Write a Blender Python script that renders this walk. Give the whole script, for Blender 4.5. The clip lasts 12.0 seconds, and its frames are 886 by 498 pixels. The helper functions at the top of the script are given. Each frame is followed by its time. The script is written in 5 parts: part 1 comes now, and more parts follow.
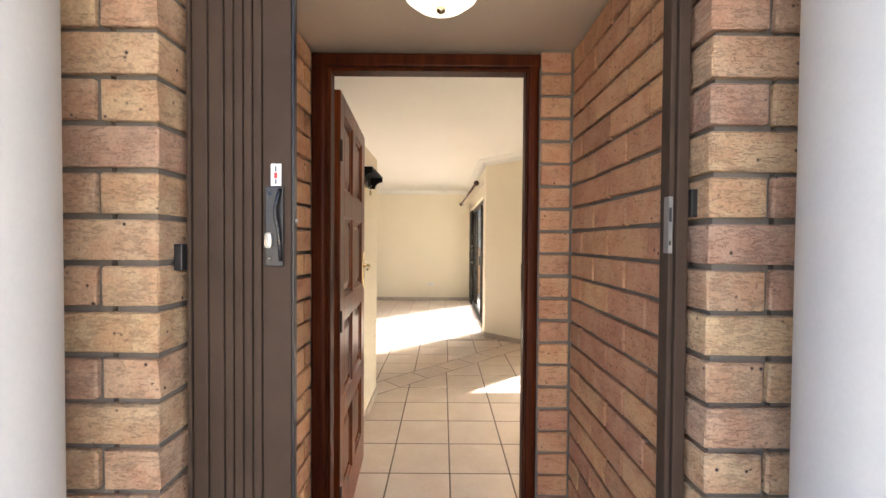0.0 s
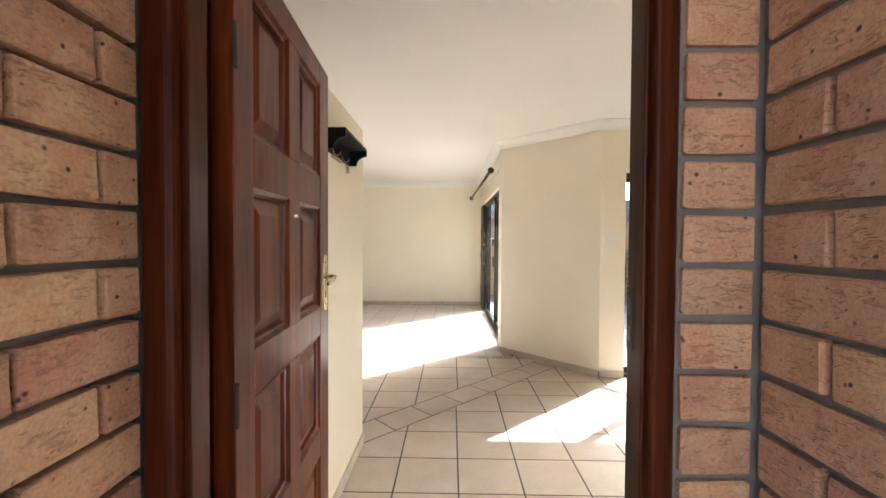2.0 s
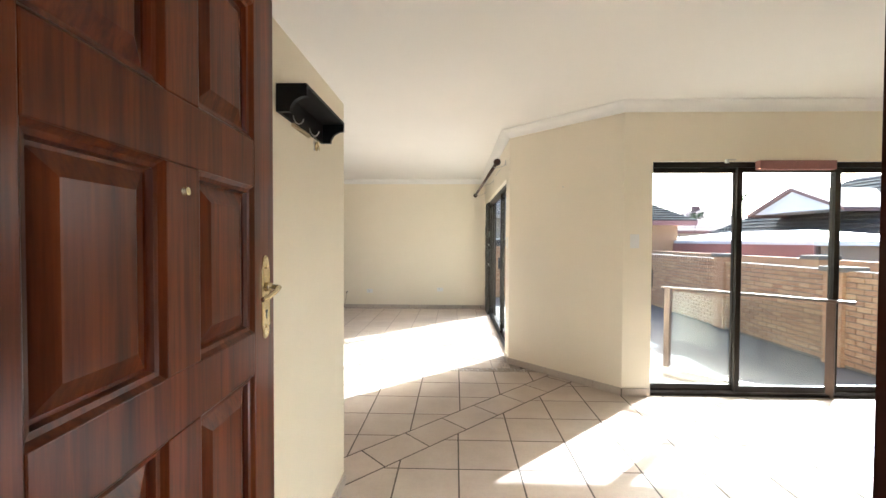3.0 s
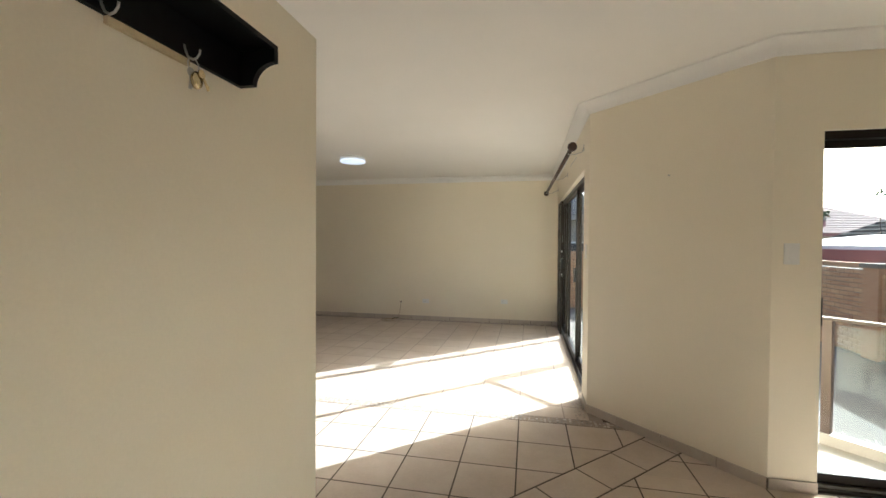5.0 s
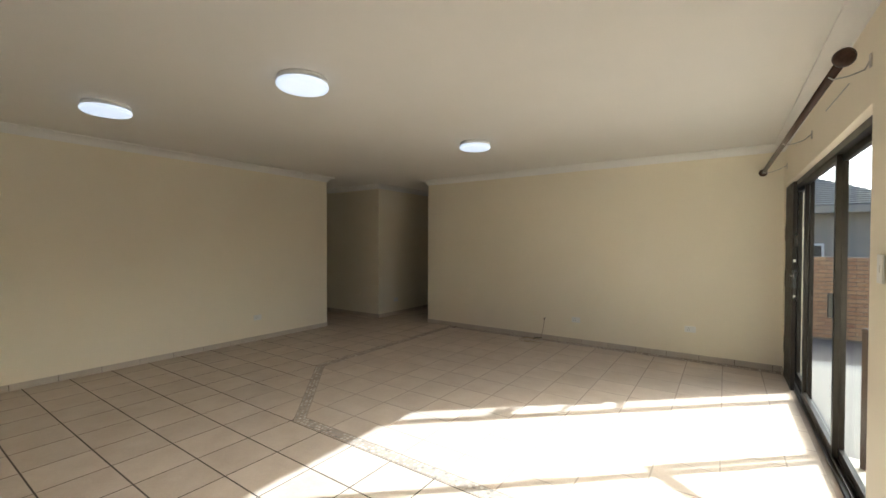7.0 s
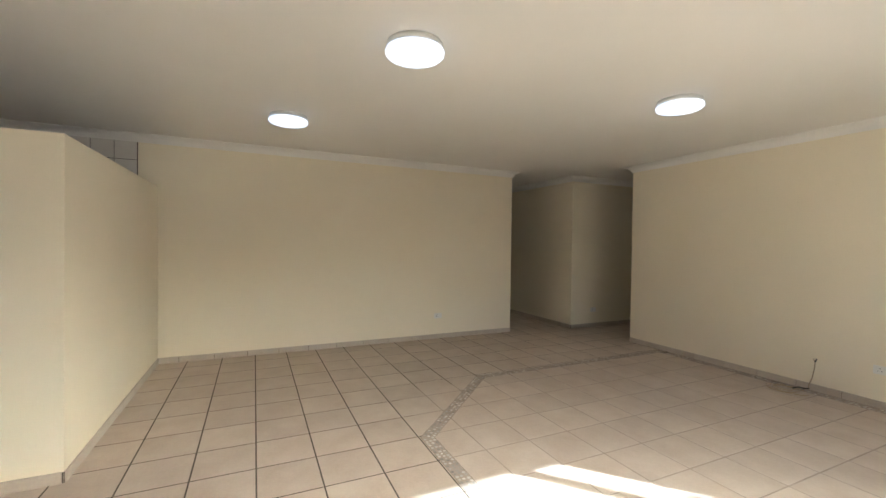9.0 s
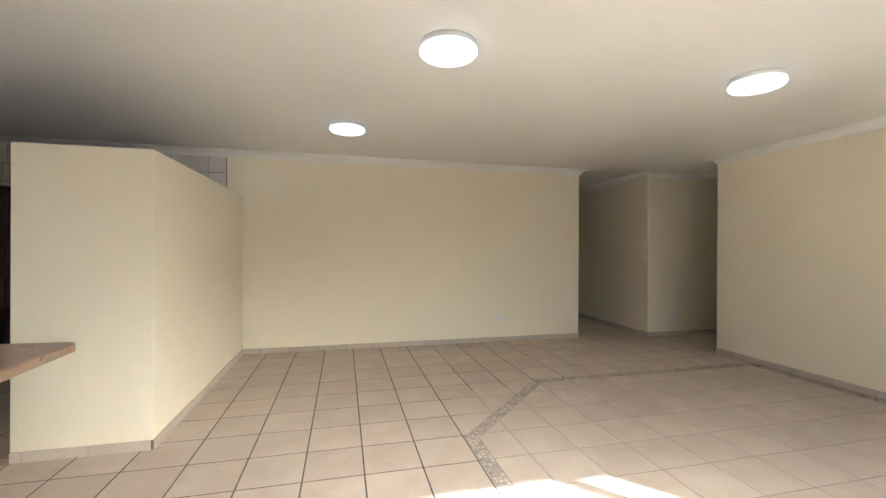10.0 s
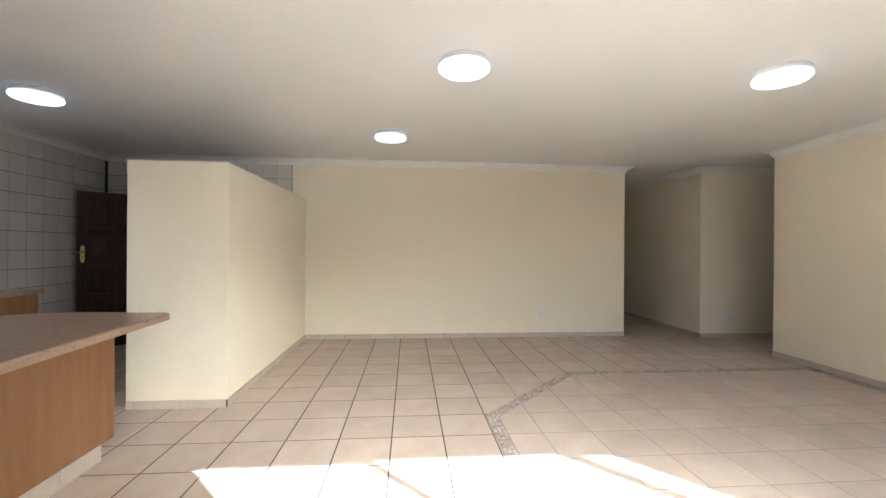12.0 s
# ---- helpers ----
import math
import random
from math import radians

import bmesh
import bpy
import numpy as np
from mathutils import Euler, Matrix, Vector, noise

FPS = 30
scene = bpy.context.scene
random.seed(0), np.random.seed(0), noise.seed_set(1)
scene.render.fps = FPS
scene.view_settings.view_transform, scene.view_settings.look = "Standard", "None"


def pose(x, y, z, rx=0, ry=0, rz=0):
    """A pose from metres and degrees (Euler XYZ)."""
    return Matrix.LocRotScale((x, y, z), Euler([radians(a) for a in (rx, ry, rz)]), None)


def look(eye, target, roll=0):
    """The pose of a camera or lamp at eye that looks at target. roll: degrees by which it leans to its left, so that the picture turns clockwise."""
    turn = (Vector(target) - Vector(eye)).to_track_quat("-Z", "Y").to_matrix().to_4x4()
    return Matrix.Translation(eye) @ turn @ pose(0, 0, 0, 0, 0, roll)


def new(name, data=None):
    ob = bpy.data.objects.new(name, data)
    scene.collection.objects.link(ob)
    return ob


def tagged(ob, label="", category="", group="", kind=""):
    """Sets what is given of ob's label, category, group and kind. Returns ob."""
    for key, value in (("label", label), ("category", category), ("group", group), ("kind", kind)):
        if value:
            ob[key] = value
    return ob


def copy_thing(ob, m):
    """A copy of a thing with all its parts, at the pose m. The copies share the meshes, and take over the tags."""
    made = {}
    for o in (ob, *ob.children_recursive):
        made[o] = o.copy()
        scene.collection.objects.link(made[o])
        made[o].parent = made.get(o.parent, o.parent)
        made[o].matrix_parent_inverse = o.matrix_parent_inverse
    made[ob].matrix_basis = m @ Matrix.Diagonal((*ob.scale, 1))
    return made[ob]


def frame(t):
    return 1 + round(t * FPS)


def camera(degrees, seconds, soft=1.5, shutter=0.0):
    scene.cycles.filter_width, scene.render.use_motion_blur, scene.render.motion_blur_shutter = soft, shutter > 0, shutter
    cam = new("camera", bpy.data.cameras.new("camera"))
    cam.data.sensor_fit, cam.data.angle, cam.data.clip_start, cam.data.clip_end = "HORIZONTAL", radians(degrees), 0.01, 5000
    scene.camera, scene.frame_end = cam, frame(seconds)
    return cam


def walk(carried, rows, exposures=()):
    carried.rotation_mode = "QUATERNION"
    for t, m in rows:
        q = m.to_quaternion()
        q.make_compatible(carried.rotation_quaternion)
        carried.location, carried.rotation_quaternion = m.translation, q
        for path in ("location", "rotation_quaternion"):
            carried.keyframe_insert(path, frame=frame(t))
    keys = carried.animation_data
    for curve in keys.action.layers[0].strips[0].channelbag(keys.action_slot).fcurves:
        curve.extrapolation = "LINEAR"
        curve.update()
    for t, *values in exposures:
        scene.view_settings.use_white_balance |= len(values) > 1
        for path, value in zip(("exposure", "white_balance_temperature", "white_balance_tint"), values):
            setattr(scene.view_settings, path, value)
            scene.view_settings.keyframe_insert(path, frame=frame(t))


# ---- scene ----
cam = camera(94.48, 12.0)
PATH = [  # seconds, place, yaw, pitch, roll
    (0.0, 0.049, 0.144, 1.351, -0.04, -1.09, -0.39),
    (0.5, 0.071, 0.349, 1.353, 0.37, -1.17, -0.40),
    (1.0, 0.084, 0.599, 1.352, 0.71, -1.23, -0.41),
    (1.5, 0.068, 0.838, 1.342, 0.90, -1.20, -0.31),
    (2.0, 0.052, 1.058, 1.345, 1.15, -1.30, -0.29),
    (2.5, 0.056, 1.292, 1.330, 1.10, -1.29, -0.31),
    (2.7, 0.060, 1.399, 1.326, 1.21, -1.26, -0.28),
    (4.5, 0.141, 2.191, 1.373, 7.94, -0.94, -0.45),
    (5.0, 0.170, 2.473, 1.380, 11.68, -0.96, -0.40),
    (5.5, 0.200, 2.776, 1.370, 16.64, -0.97, -0.39),
    (6.0, 0.174, 3.119, 1.351, 21.70, -0.71, -0.56),
    (6.5, 0.146, 3.421, 1.384, 27.56, -0.83, -0.38),
    (7.0, 0.129, 3.722, 1.410, 34.58, -0.84, -0.18),
    (7.5, 0.065, 3.975, 1.387, 42.11, -0.64, -0.47),
    (9.5, 0.002, 4.775, 1.362, 71.50, -0.53, -0.54),
    (10.0, 0.088, 4.868, 1.324, 76.33, -0.10, -0.31),
    (10.5, 0.203, 4.936, 1.320, 80.24, -0.01, -0.35),
    (11.0, 0.303, 5.028, 1.307, 82.69, -0.01, -0.36),
    (11.5, 0.398, 5.088, 1.289, 84.47, 0.01, -0.40),
    (12.0, 0.449, 5.101, 1.283, 85.22, -0.09, -0.45),
]
EXPOSURES = [(0.0, 3.15, 6150, 8), (1.0, 3.15, 5700, 7), (2.0, 3.08, 5450, 6), (2.7, 3.06, 5350, 4), (4.3, 2.6, 5450, 2), (5.5, 2.2, 5550, 0), (7.7, 2.23, 5620, 0), (9.3, 2.92, 5500, 2), (12.0, 3.28, 5200, 5)]
walk(cam, [(t, pose(x, y, z, 90 + pitch, roll, yaw)) for t, x, y, z, yaw, pitch, roll in PATH], EXPOSURES)

# ---- daylight ----
SUN_WAY = Vector((1.0, 0.90, 0.70))
world = bpy.data.worlds.new("sky")
scene.world = world
world.use_nodes = True
_sky = world.node_tree.nodes.new("ShaderNodeTexSky")
_sky.sky_type = "NISHITA"
_sky.sun_disc = False
_sky.air_density, _sky.dust_density, _sky.ozone_density = 0.5, 6.0, 0.0
_sky.sun_elevation = math.atan2(0.70, math.hypot(1.0, 0.90))
_sky.sun_rotation = math.atan2(1.0, 0.90)
_back = world.node_tree.nodes["Background"]
_back.inputs["Strength"].default_value = 0.15
world.node_tree.links.new(_sky.outputs[0], _back.inputs["Color"])
_sl = bpy.data.lights.new("sun", "SUN")
_sl.energy, _sl.angle, _sl.color = 3.0, radians(0.5), (1.0, 0.98, 0.95)
sun = new("sun", _sl)
sun.matrix_world = look(SUN_WAY * 20, (0, 0, 0))


# ---- materials ----
class Nodes:
    def __init__(self, name):
        self.m = bpy.data.materials.new(name)
        self.m.use_nodes = True
        self.t = self.m.node_tree
        self.b = self.t.nodes["Principled BSDF"]

    def n(self, kind, **kw):
        node = self.t.nodes.new(kind)
        for k, v in kw.items():
            node.inputs[k].default_value = v
        return node

    def l(self, a, b):
        self.t.links.new(a, b)


def ramp(N, src, stops):
    r = N.t.nodes.new("ShaderNodeValToRGB")
    e = r.color_ramp.elements
    while len(e) < len(stops):
        e.new(0.5)
    for el, (p, c) in zip(e, stops):
        el.position, el.color = p, (*c, 1)
    N.l(src, r.inputs[0])
    return r


def mixc(N, fac, a, b, mode="MIX"):
    m = N.t.nodes.new("ShaderNodeMix")
    m.data_type, m.blend_type = "RGBA", mode
    for sock, val in ((m.inputs[0], fac), (m.inputs[6], a), (m.inputs[7], b)):
        if hasattr(val, "is_linked"):
            N.l(val, sock)
        elif isinstance(val, tuple):
            sock.default_value = (*val, 1)
        else:
            sock.default_value = val
    return m.outputs[2]


def surface(name, c1, c2, scale=3.0, fine=60.0, rough=0.6, metal=0.0, bump=0.1, dist=0.002, spread=0.0, stretch=(1, 1, 1), fine_amt=0.12, coat=0.0):
    """Two-scale mottled surface: c1 and c2 over broad patches, fine grain on top."""
    N = Nodes(name)
    co = N.n("ShaderNodeTexCoord")
    mp = N.n("ShaderNodeMapping", Scale=stretch)
    N.l(co.outputs["Object"], mp.inputs[0])
    src = mp.outputs[0]
    info = N.n("ShaderNodeObjectInfo")
    if spread:
        off = N.t.nodes.new("ShaderNodeVectorMath")
        off.operation = "SCALE"
        comb = N.n("ShaderNodeCombineXYZ")
        N.l(info.outputs["Random"], comb.inputs[0])
        N.l(info.outputs["Random"], comb.inputs[1])
        N.l(comb.outputs[0], off.inputs[0])
        off.inputs["Scale"].default_value = 37.0
        ad = N.t.nodes.new("ShaderNodeVectorMath")
        N.l(src, ad.inputs[0])
        N.l(off.outputs[0], ad.inputs[1])
        src = ad.outputs[0]
    big = N.n("ShaderNodeTexNoise", Scale=scale, Detail=4.0, Roughness=0.6)
    N.l(src, big.inputs["Vector"])
    small = N.n("ShaderNodeTexNoise", Scale=fine, Detail=3.0, Roughness=0.6)
    N.l(src, small.inputs["Vector"])
    r = ramp(N, big.outputs[0], [(0.3, c1), (0.7, c2)])
    g = ramp(N, small.outputs[0], [(0.3, (1 - fine_amt,) * 3), (0.7, (1.0,) * 3)])
    col = mixc(N, 1.0, r.outputs[0], g.outputs[0], "MULTIPLY")
    if spread:
        v = ramp(N, info.outputs["Random"], [(0.0, (1 - spread,) * 3), (1.0, (1.0,) * 3)])
        col = mixc(N, 1.0, col, v.outputs[0], "MULTIPLY")
    N.l(col, N.b.inputs["Base Color"])
    rr = N.n("ShaderNodeMapRange")
    rr.inputs[3].default_value, rr.inputs[4].default_value = max(rough - 0.08, 0.03), min(rough + 0.08, 1)
    N.l(big.outputs[0], rr.inputs[0])
    N.l(rr.outputs[0], N.b.inputs["Roughness"])
    N.b.inputs["Metallic"].default_value = metal
    N.b.inputs["Coat Weight"].default_value = coat
    if bump:
        bp = N.n("ShaderNodeBump", Strength=bump, Distance=dist)
        N.l(small.outputs[0], bp.inputs["Height"])
        N.l(bp.outputs[0], N.b.inputs["Normal"])
    return N.m


def brick_surface(name, warm, weights, crease=0.235, relief=0.7):
    """Rustic face brick: per-brick tone, ash-dark pits, pale chips and a creased face."""
    N = Nodes(name)
    info = N.n("ShaderNodeObjectInfo")
    co = N.n("ShaderNodeTexCoord")
    comb = N.n("ShaderNodeCombineXYZ")
    N.l(info.outputs["Random"], comb.inputs[0])
    N.l(info.outputs["Random"], comb.inputs[2])
    sc = N.t.nodes.new("ShaderNodeVectorMath")
    sc.operation = "SCALE"
    sc.inputs["Scale"].default_value = 53.0
    N.l(comb.outputs[0], sc.inputs[0])
    ad = N.t.nodes.new("ShaderNodeVectorMath")
    N.l(co.outputs["Object"], ad.inputs[0])
    N.l(sc.outputs[0], ad.inputs[1])
    P = ad.outputs[0]
    tone = ramp(N, info.outputs["Random"], [(p, tuple(ch * warm for ch in c)) for p, c in weights])
    tone.color_ramp.interpolation = "LINEAR"
    blot = N.n("ShaderNodeTexNoise", Scale=14.0, Detail=3.0, Roughness=0.6)
    N.l(P, blot.inputs["Vector"])
    pink = ramp(N, blot.outputs[0], [(0.42, (1.0, 1.0, 1.0)), (0.62, (0.88, 0.76, 0.72))])
    c = mixc(N, 0.9, tone.outputs[0], pink.outputs[0], "MULTIPLY")
    grain = N.n("ShaderNodeTexNoise", Scale=180.0, Detail=2.0)
    N.l(P, grain.inputs["Vector"])
    gr = ramp(N, grain.outputs[0], [(0.3, (0.82,) * 3), (0.65, (1.08,) * 3)])
    c = mixc(N, 1.0, c, gr.outputs[0], "MULTIPLY")
    pits = N.n("ShaderNodeTexVoronoi", Scale=55.0)
    N.l(P, pits.inputs["Vector"])
    gate = N.n("ShaderNodeTexNoise", Scale=25.0, Detail=1.0)
    N.l(P, gate.inputs["Vector"])
    pm = ramp(N, pits.outputs["Distance"], [(0.10, (1, 1, 1)), (0.24, (0, 0, 0))])
    gm = ramp(N, gate.outputs[0], [(0.60, (0, 0, 0)), (0.65, (1, 1, 1))])
    both = mixc(N, 1.0, pm.outputs[0], gm.outputs[0], "MULTIPLY")
    c = mixc(N, both, c, (0.05, 0.03, 0.028))
    chips = N.n("ShaderNodeTexVoronoi", Scale=90.0)
    N.l(P, chips.inputs["Vector"])
    cm = ramp(N, chips.outputs["Distance"], [(0.05, (0.5,) * 3), (0.11, (0, 0, 0))])
    gm2 = ramp(N, gate.outputs[0], [(0.36, (1, 1, 1)), (0.42, (0, 0, 0))])
    c = mixc(N, mixc(N, 1.0, cm.outputs[0], gm2.outputs[0], "MULTIPLY"), c, (0.62, 0.55, 0.47))
    N.l(c, N.b.inputs["Base Color"])
    N.b.inputs["Roughness"].default_value = 0.85
    mp = N.n("ShaderNodeMapping", Scale=(42.0, 42.0, 150.0))
    N.l(P, mp.inputs[0])
    cre = N.n("ShaderNodeTexNoise", Scale=1.0, Detail=2.0, Roughness=0.5, Distortion=1.1)
    N.l(mp.outputs[0], cre.inputs["Vector"])
    # creases crowd together in patches and leave the rest of the face smooth
    patch = N.t.nodes.new("ShaderNodeMath")
    patch.operation = "MULTIPLY_ADD"
    N.l(gate.outputs[0], patch.inputs[0])
    patch.inputs[1].default_value = 0.45
    patch.inputs[2].default_value = -crease
    depth = N.t.nodes.new("ShaderNodeMath")
    depth.operation = "ADD"
    N.l(cre.outputs[0], depth.inputs[0])
    N.l(patch.outputs[0], depth.inputs[1])
    cr = ramp(N, depth.outputs[0], [(0.33, (0.0,) * 3), (0.40, (0.85,) * 3), (1.0, (1.0,) * 3)])
    # shade of the creases put into the base colour as well as the bump
    crease_shade = ramp(N, depth.outputs[0], [(0.31, (0.76,) * 3), (0.385, (1.0,) * 3)])
    N.l(mixc(N, 1.0, c, crease_shade.outputs[0], "MULTIPLY"), N.b.inputs["Base Color"])
    lay = mixc(N, 0.35, cr.outputs[0], grain.outputs[0])
    low = mixc(N, both, lay, (0.0, 0.0, 0.0))
    bp = N.n("ShaderNodeBump", Strength=relief, Distance=0.006)
    N.l(low, bp.inputs["Height"])
    N.l(bp.outputs[0], N.b.inputs["Normal"])
    return N.m


def wood_surface(name, dark, light, scale, rough, axis=2, coat=0.0, fine=0.72):
    """Straight grain along one axis with broad figure."""
    N = Nodes(name)
    co = N.n("ShaderNodeTexCoord")
    st = [14.0, 14.0, 14.0]
    st[axis] = 0.7
    mp = N.n("ShaderNodeMapping", Scale=tuple(s * scale for s in st))
    N.l(co.outputs["Object"], mp.inputs[0])
    a = N.n("ShaderNodeTexNoise", Scale=1.6, Detail=5.0, Roughness=0.6, Distortion=0.4)
    N.l(mp.outputs[0], a.inputs["Vector"])
    b = N.n("ShaderNodeTexNoise", Scale=9.0, Detail=2.0)
    N.l(mp.outputs[0], b.inputs["Vector"])
    r = ramp(N, a.outputs[0], [(0.28, dark), (0.72, light)])
    g = ramp(N, b.outputs[0], [(0.35, (fine,) * 3), (0.6, (1.0,) * 3)])
    N.l(mixc(N, 1.0, r.outputs[0], g.outputs[0], "MULTIPLY"), N.b.inputs["Base Color"])
    N.b.inputs["Roughness"].default_value = rough
    N.b.inputs["Coat Weight"].default_value = coat
    N.b.inputs["Coat Roughness"].default_value = 0.22
    N.b.inputs["Specular IOR Level"].default_value = 0.16
    bp = N.n("ShaderNodeBump", Strength=0.08, Distance=0.001)
    N.l(b.outputs[0], bp.inputs["Height"])
    N.l(bp.outputs[0], N.b.inputs["Normal"])
    return N.m


def glow(name, colour, strength):
    N = Nodes(name)
    N.b.inputs["Base Color"].default_value = (0.8, 0.8, 0.8, 1)
    N.b.inputs["Emission Color"].default_value = (*colour, 1)
    N.b.inputs["Emission Strength"].default_value = strength
    return N.m


def glass_pane(name):
    N = Nodes(name)
    out = N.t.nodes["Material Output"]
    tr = N.n("ShaderNodeBsdfTransparent", Color=(0.93, 0.95, 0.94, 1))
    gl = N.n("ShaderNodeBsdfGlossy", Roughness=0.02)
    mx = N.n("ShaderNodeMixShader")
    mx.inputs[0].default_value = 0.035
    N.l(tr.outputs[0], mx.inputs[1])
    N.l(gl.outputs[0], mx.inputs[2])
    N.l(mx.outputs[0], out.inputs["Surface"])
    return N.m


BRICK_TONES = [(0.0, (0.46, 0.25, 0.135)), (0.3, (0.55, 0.32, 0.165)), (0.5, (0.49, 0.26, 0.15)), (0.72, (0.61, 0.375, 0.185)), (0.9, (0.38, 0.20, 0.115)), (1.0, (0.58, 0.35, 0.185))]
FRONT_TONES = [(0.0, (0.48, 0.315, 0.205)), (0.25, (0.55, 0.395, 0.225)), (0.5, (0.465, 0.30, 0.20)), (0.7, (0.57, 0.415, 0.23)), (0.85, (0.43, 0.28, 0.19)), (1.0, (0.53, 0.36, 0.215))]
M_BRICK = brick_surface("porch brick", 0.96, BRICK_TONES)
M_BRICK_F = brick_surface("front brick", 1.0, FRONT_TONES, 0.30, 0.7)
M_BRICK_OUT = brick_surface("yard brick", 1.0, [(0.0, (0.38, 0.215, 0.125)), (0.35, (0.52, 0.33, 0.18)), (0.65, (0.44, 0.26, 0.15)), (1.0, (0.58, 0.39, 0.22))])
M_MORTAR = surface("mortar", (0.150, 0.128, 0.102), (0.205, 0.178, 0.145), 8, 160, 0.95, bump=0.5, dist=0.003)
M_CREAM = surface("cream wall paint", (0.83, 0.755, 0.60), (0.86, 0.788, 0.638), 0.9, 140, 0.62, bump=0.06, dist=0.001, fine_amt=0.03)
M_CEIL = surface("white ceiling paint", (0.80, 0.775, 0.72), (0.84, 0.815, 0.765), 0.7, 170, 0.8, bump=0.10, dist=0.0015, fine_amt=0.03)
M_CORNICE = surface("white cornice paint", (0.82, 0.80, 0.76), (0.85, 0.83, 0.79), 1.5, 90, 0.7, bump=0.04, fine_amt=0.03)
M_PORCHCEIL = surface("porch ceiling paint", (0.50, 0.42, 0.31), (0.56, 0.47, 0.35), 1.5, 120, 0.6, bump=0.06, fine_amt=0.05)
M_TILE = surface("beige ceramic tile", (0.545, 0.45, 0.365), (0.65, 0.56, 0.475), 3.4, 60, 0.42, bump=0.05, dist=0.001, spread=0.09, fine_amt=0.07)
M_TILE.node_tree.nodes["Principled BSDF"].inputs["Specular IOR Level"].default_value = 0.10
M_SKIRT = surface("beige skirting tile", (0.52, 0.44, 0.36), (0.60, 0.52, 0.435), 4, 60, 0.35, bump=0.04, spread=0.08, fine_amt=0.08)
M_GROUT = surface("dark grout", (0.085, 0.066, 0.055), (0.14, 0.110, 0.092), 5, 120, 0.95, bump=0.2)
M_GROUT2 = surface("pale grout", (0.36, 0.30, 0.25), (0.46, 0.39, 0.33), 5, 120, 0.95, bump=0.2)
M_DOOR = wood_surface("dark stained door wood", (0.038, 0.0072, 0.0018), (0.19, 0.041, 0.0085), 1.0, 0.30, 2, 0.0)
M_FRAME = wood_surface("dark stained frame wood", (0.026, 0.0055, 0.002), (0.085, 0.019, 0.0055), 1.0, 0.38, 2, 0.0)
M_DOOR.node_tree.nodes["Principled BSDF"].inputs["Specular IOR Level"].default_value = 0.16
M_FRAME.node_tree.nodes["Principled BSDF"].inputs["Specular IOR Level"].default_value = 0.10
M_DOOR2 = wood_surface("walnut kitchen door wood", (0.030, 0.013, 0.008), (0.075, 0.030, 0.018), 1.0, 0.35, 2, 0.2)
M_ROD = wood_surface("brown curtain rod wood", (0.045, 0.020, 0.012), (0.095, 0.045, 0.028), 1.0, 0.35, 1, 0.3)
M_GATE = surface("bronze painted steel", (0.048, 0.032, 0.022), (0.066, 0.045, 0.032), 6, 200, 0.5, 0.0, bump=0.03, fine_amt=0.05)
M_GATE.node_tree.nodes["Principled BSDF"].inputs["Specular IOR Level"].default_value = 0.10
M_ZINC = surface("dull zinc plate", (0.17, 0.16, 0.145), (0.22, 0.21, 0.19), 20, 200, 0.5, bump=0.03)
M_ALU = surface("dark bronze aluminium", (0.022, 0.018, 0.015), (0.032, 0.026, 0.021), 6, 200, 0.35, 0.4, bump=0.02, fine_amt=0.06)
M_ALU.node_tree.nodes["Principled BSDF"].inputs["Specular IOR Level"].default_value = 0.18
M_TRACK = surface("worn aluminium track", (0.10, 0.095, 0.09), (0.22, 0.21, 0.20), 12, 150, 0.4, 0.7, bump=0.05)
M_BLACK = surface("black plastic", (0.010, 0.010, 0.011), (0.016, 0.016, 0.017), 8, 200, 0.35, bump=0.03)
M_GLOSS = surface("glossy black plastic", (0.012, 0.012, 0.013), (0.016, 0.016, 0.017), 8, 200, 0.15, bump=0.0)
M_SHELF = surface("black painted wood", (0.003, 0.003, 0.003), (0.006, 0.0055, 0.0055), 6, 90, 0.42, bump=0.04)
M_SHELF.node_tree.nodes["Principled BSDF"].inputs["Specular IOR Level"].default_value = 0.15
M_BRASS = surface("polished brass", (0.66, 0.54, 0.31), (0.76, 0.64, 0.40), 20, 200, 0.24, 1.0, bump=0.02)
M_STEEL = surface("zinc steel", (0.50, 0.48, 0.44), (0.62, 0.60, 0.56), 25, 200, 0.35, 0.9, bump=0.04)
M_WHITE = surface("white plastic", (0.78, 0.77, 0.73), (0.82, 0.81, 0.78), 10, 150, 0.4, bump=0.02, fine_amt=0.03)
M_COLUMN = surface("pale plaster column", (0.62, 0.615, 0.575), (0.67, 0.665, 0.62), 2.5, 120, 0.8, bump=0.08, fine_amt=0.04)
M_WALLTILE = surface("white glazed wall tile", (0.66, 0.63, 0.59), (0.72, 0.69, 0.65), 3, 60, 0.2, bump=0.02, spread=0.06, fine_amt=0.03)
M_TILEGROUT = surface("wall grout", (0.055, 0.05, 0.05), (0.085, 0.08, 0.078), 5, 120, 0.9, bump=0.1)
M_OAK = wood_surface("pale oak veneer", (0.225, 0.118, 0.053), (0.285, 0.156, 0.073), 0.8, 0.42, 2, 0.0, 0.95)
M_TOP = surface("speckled brown laminate", (0.33, 0.225, 0.15), (0.42, 0.30, 0.21), 30, 220, 0.3, bump=0.02, fine_amt=0.3)
M_LED = glow("led diffuser", (0.82, 0.86, 1.0), 0.17)
M_BOWL = glow("lit porch bowl", (1.0, 0.86, 0.62), 0.2)
M_GLASS = glass_pane("window glass")
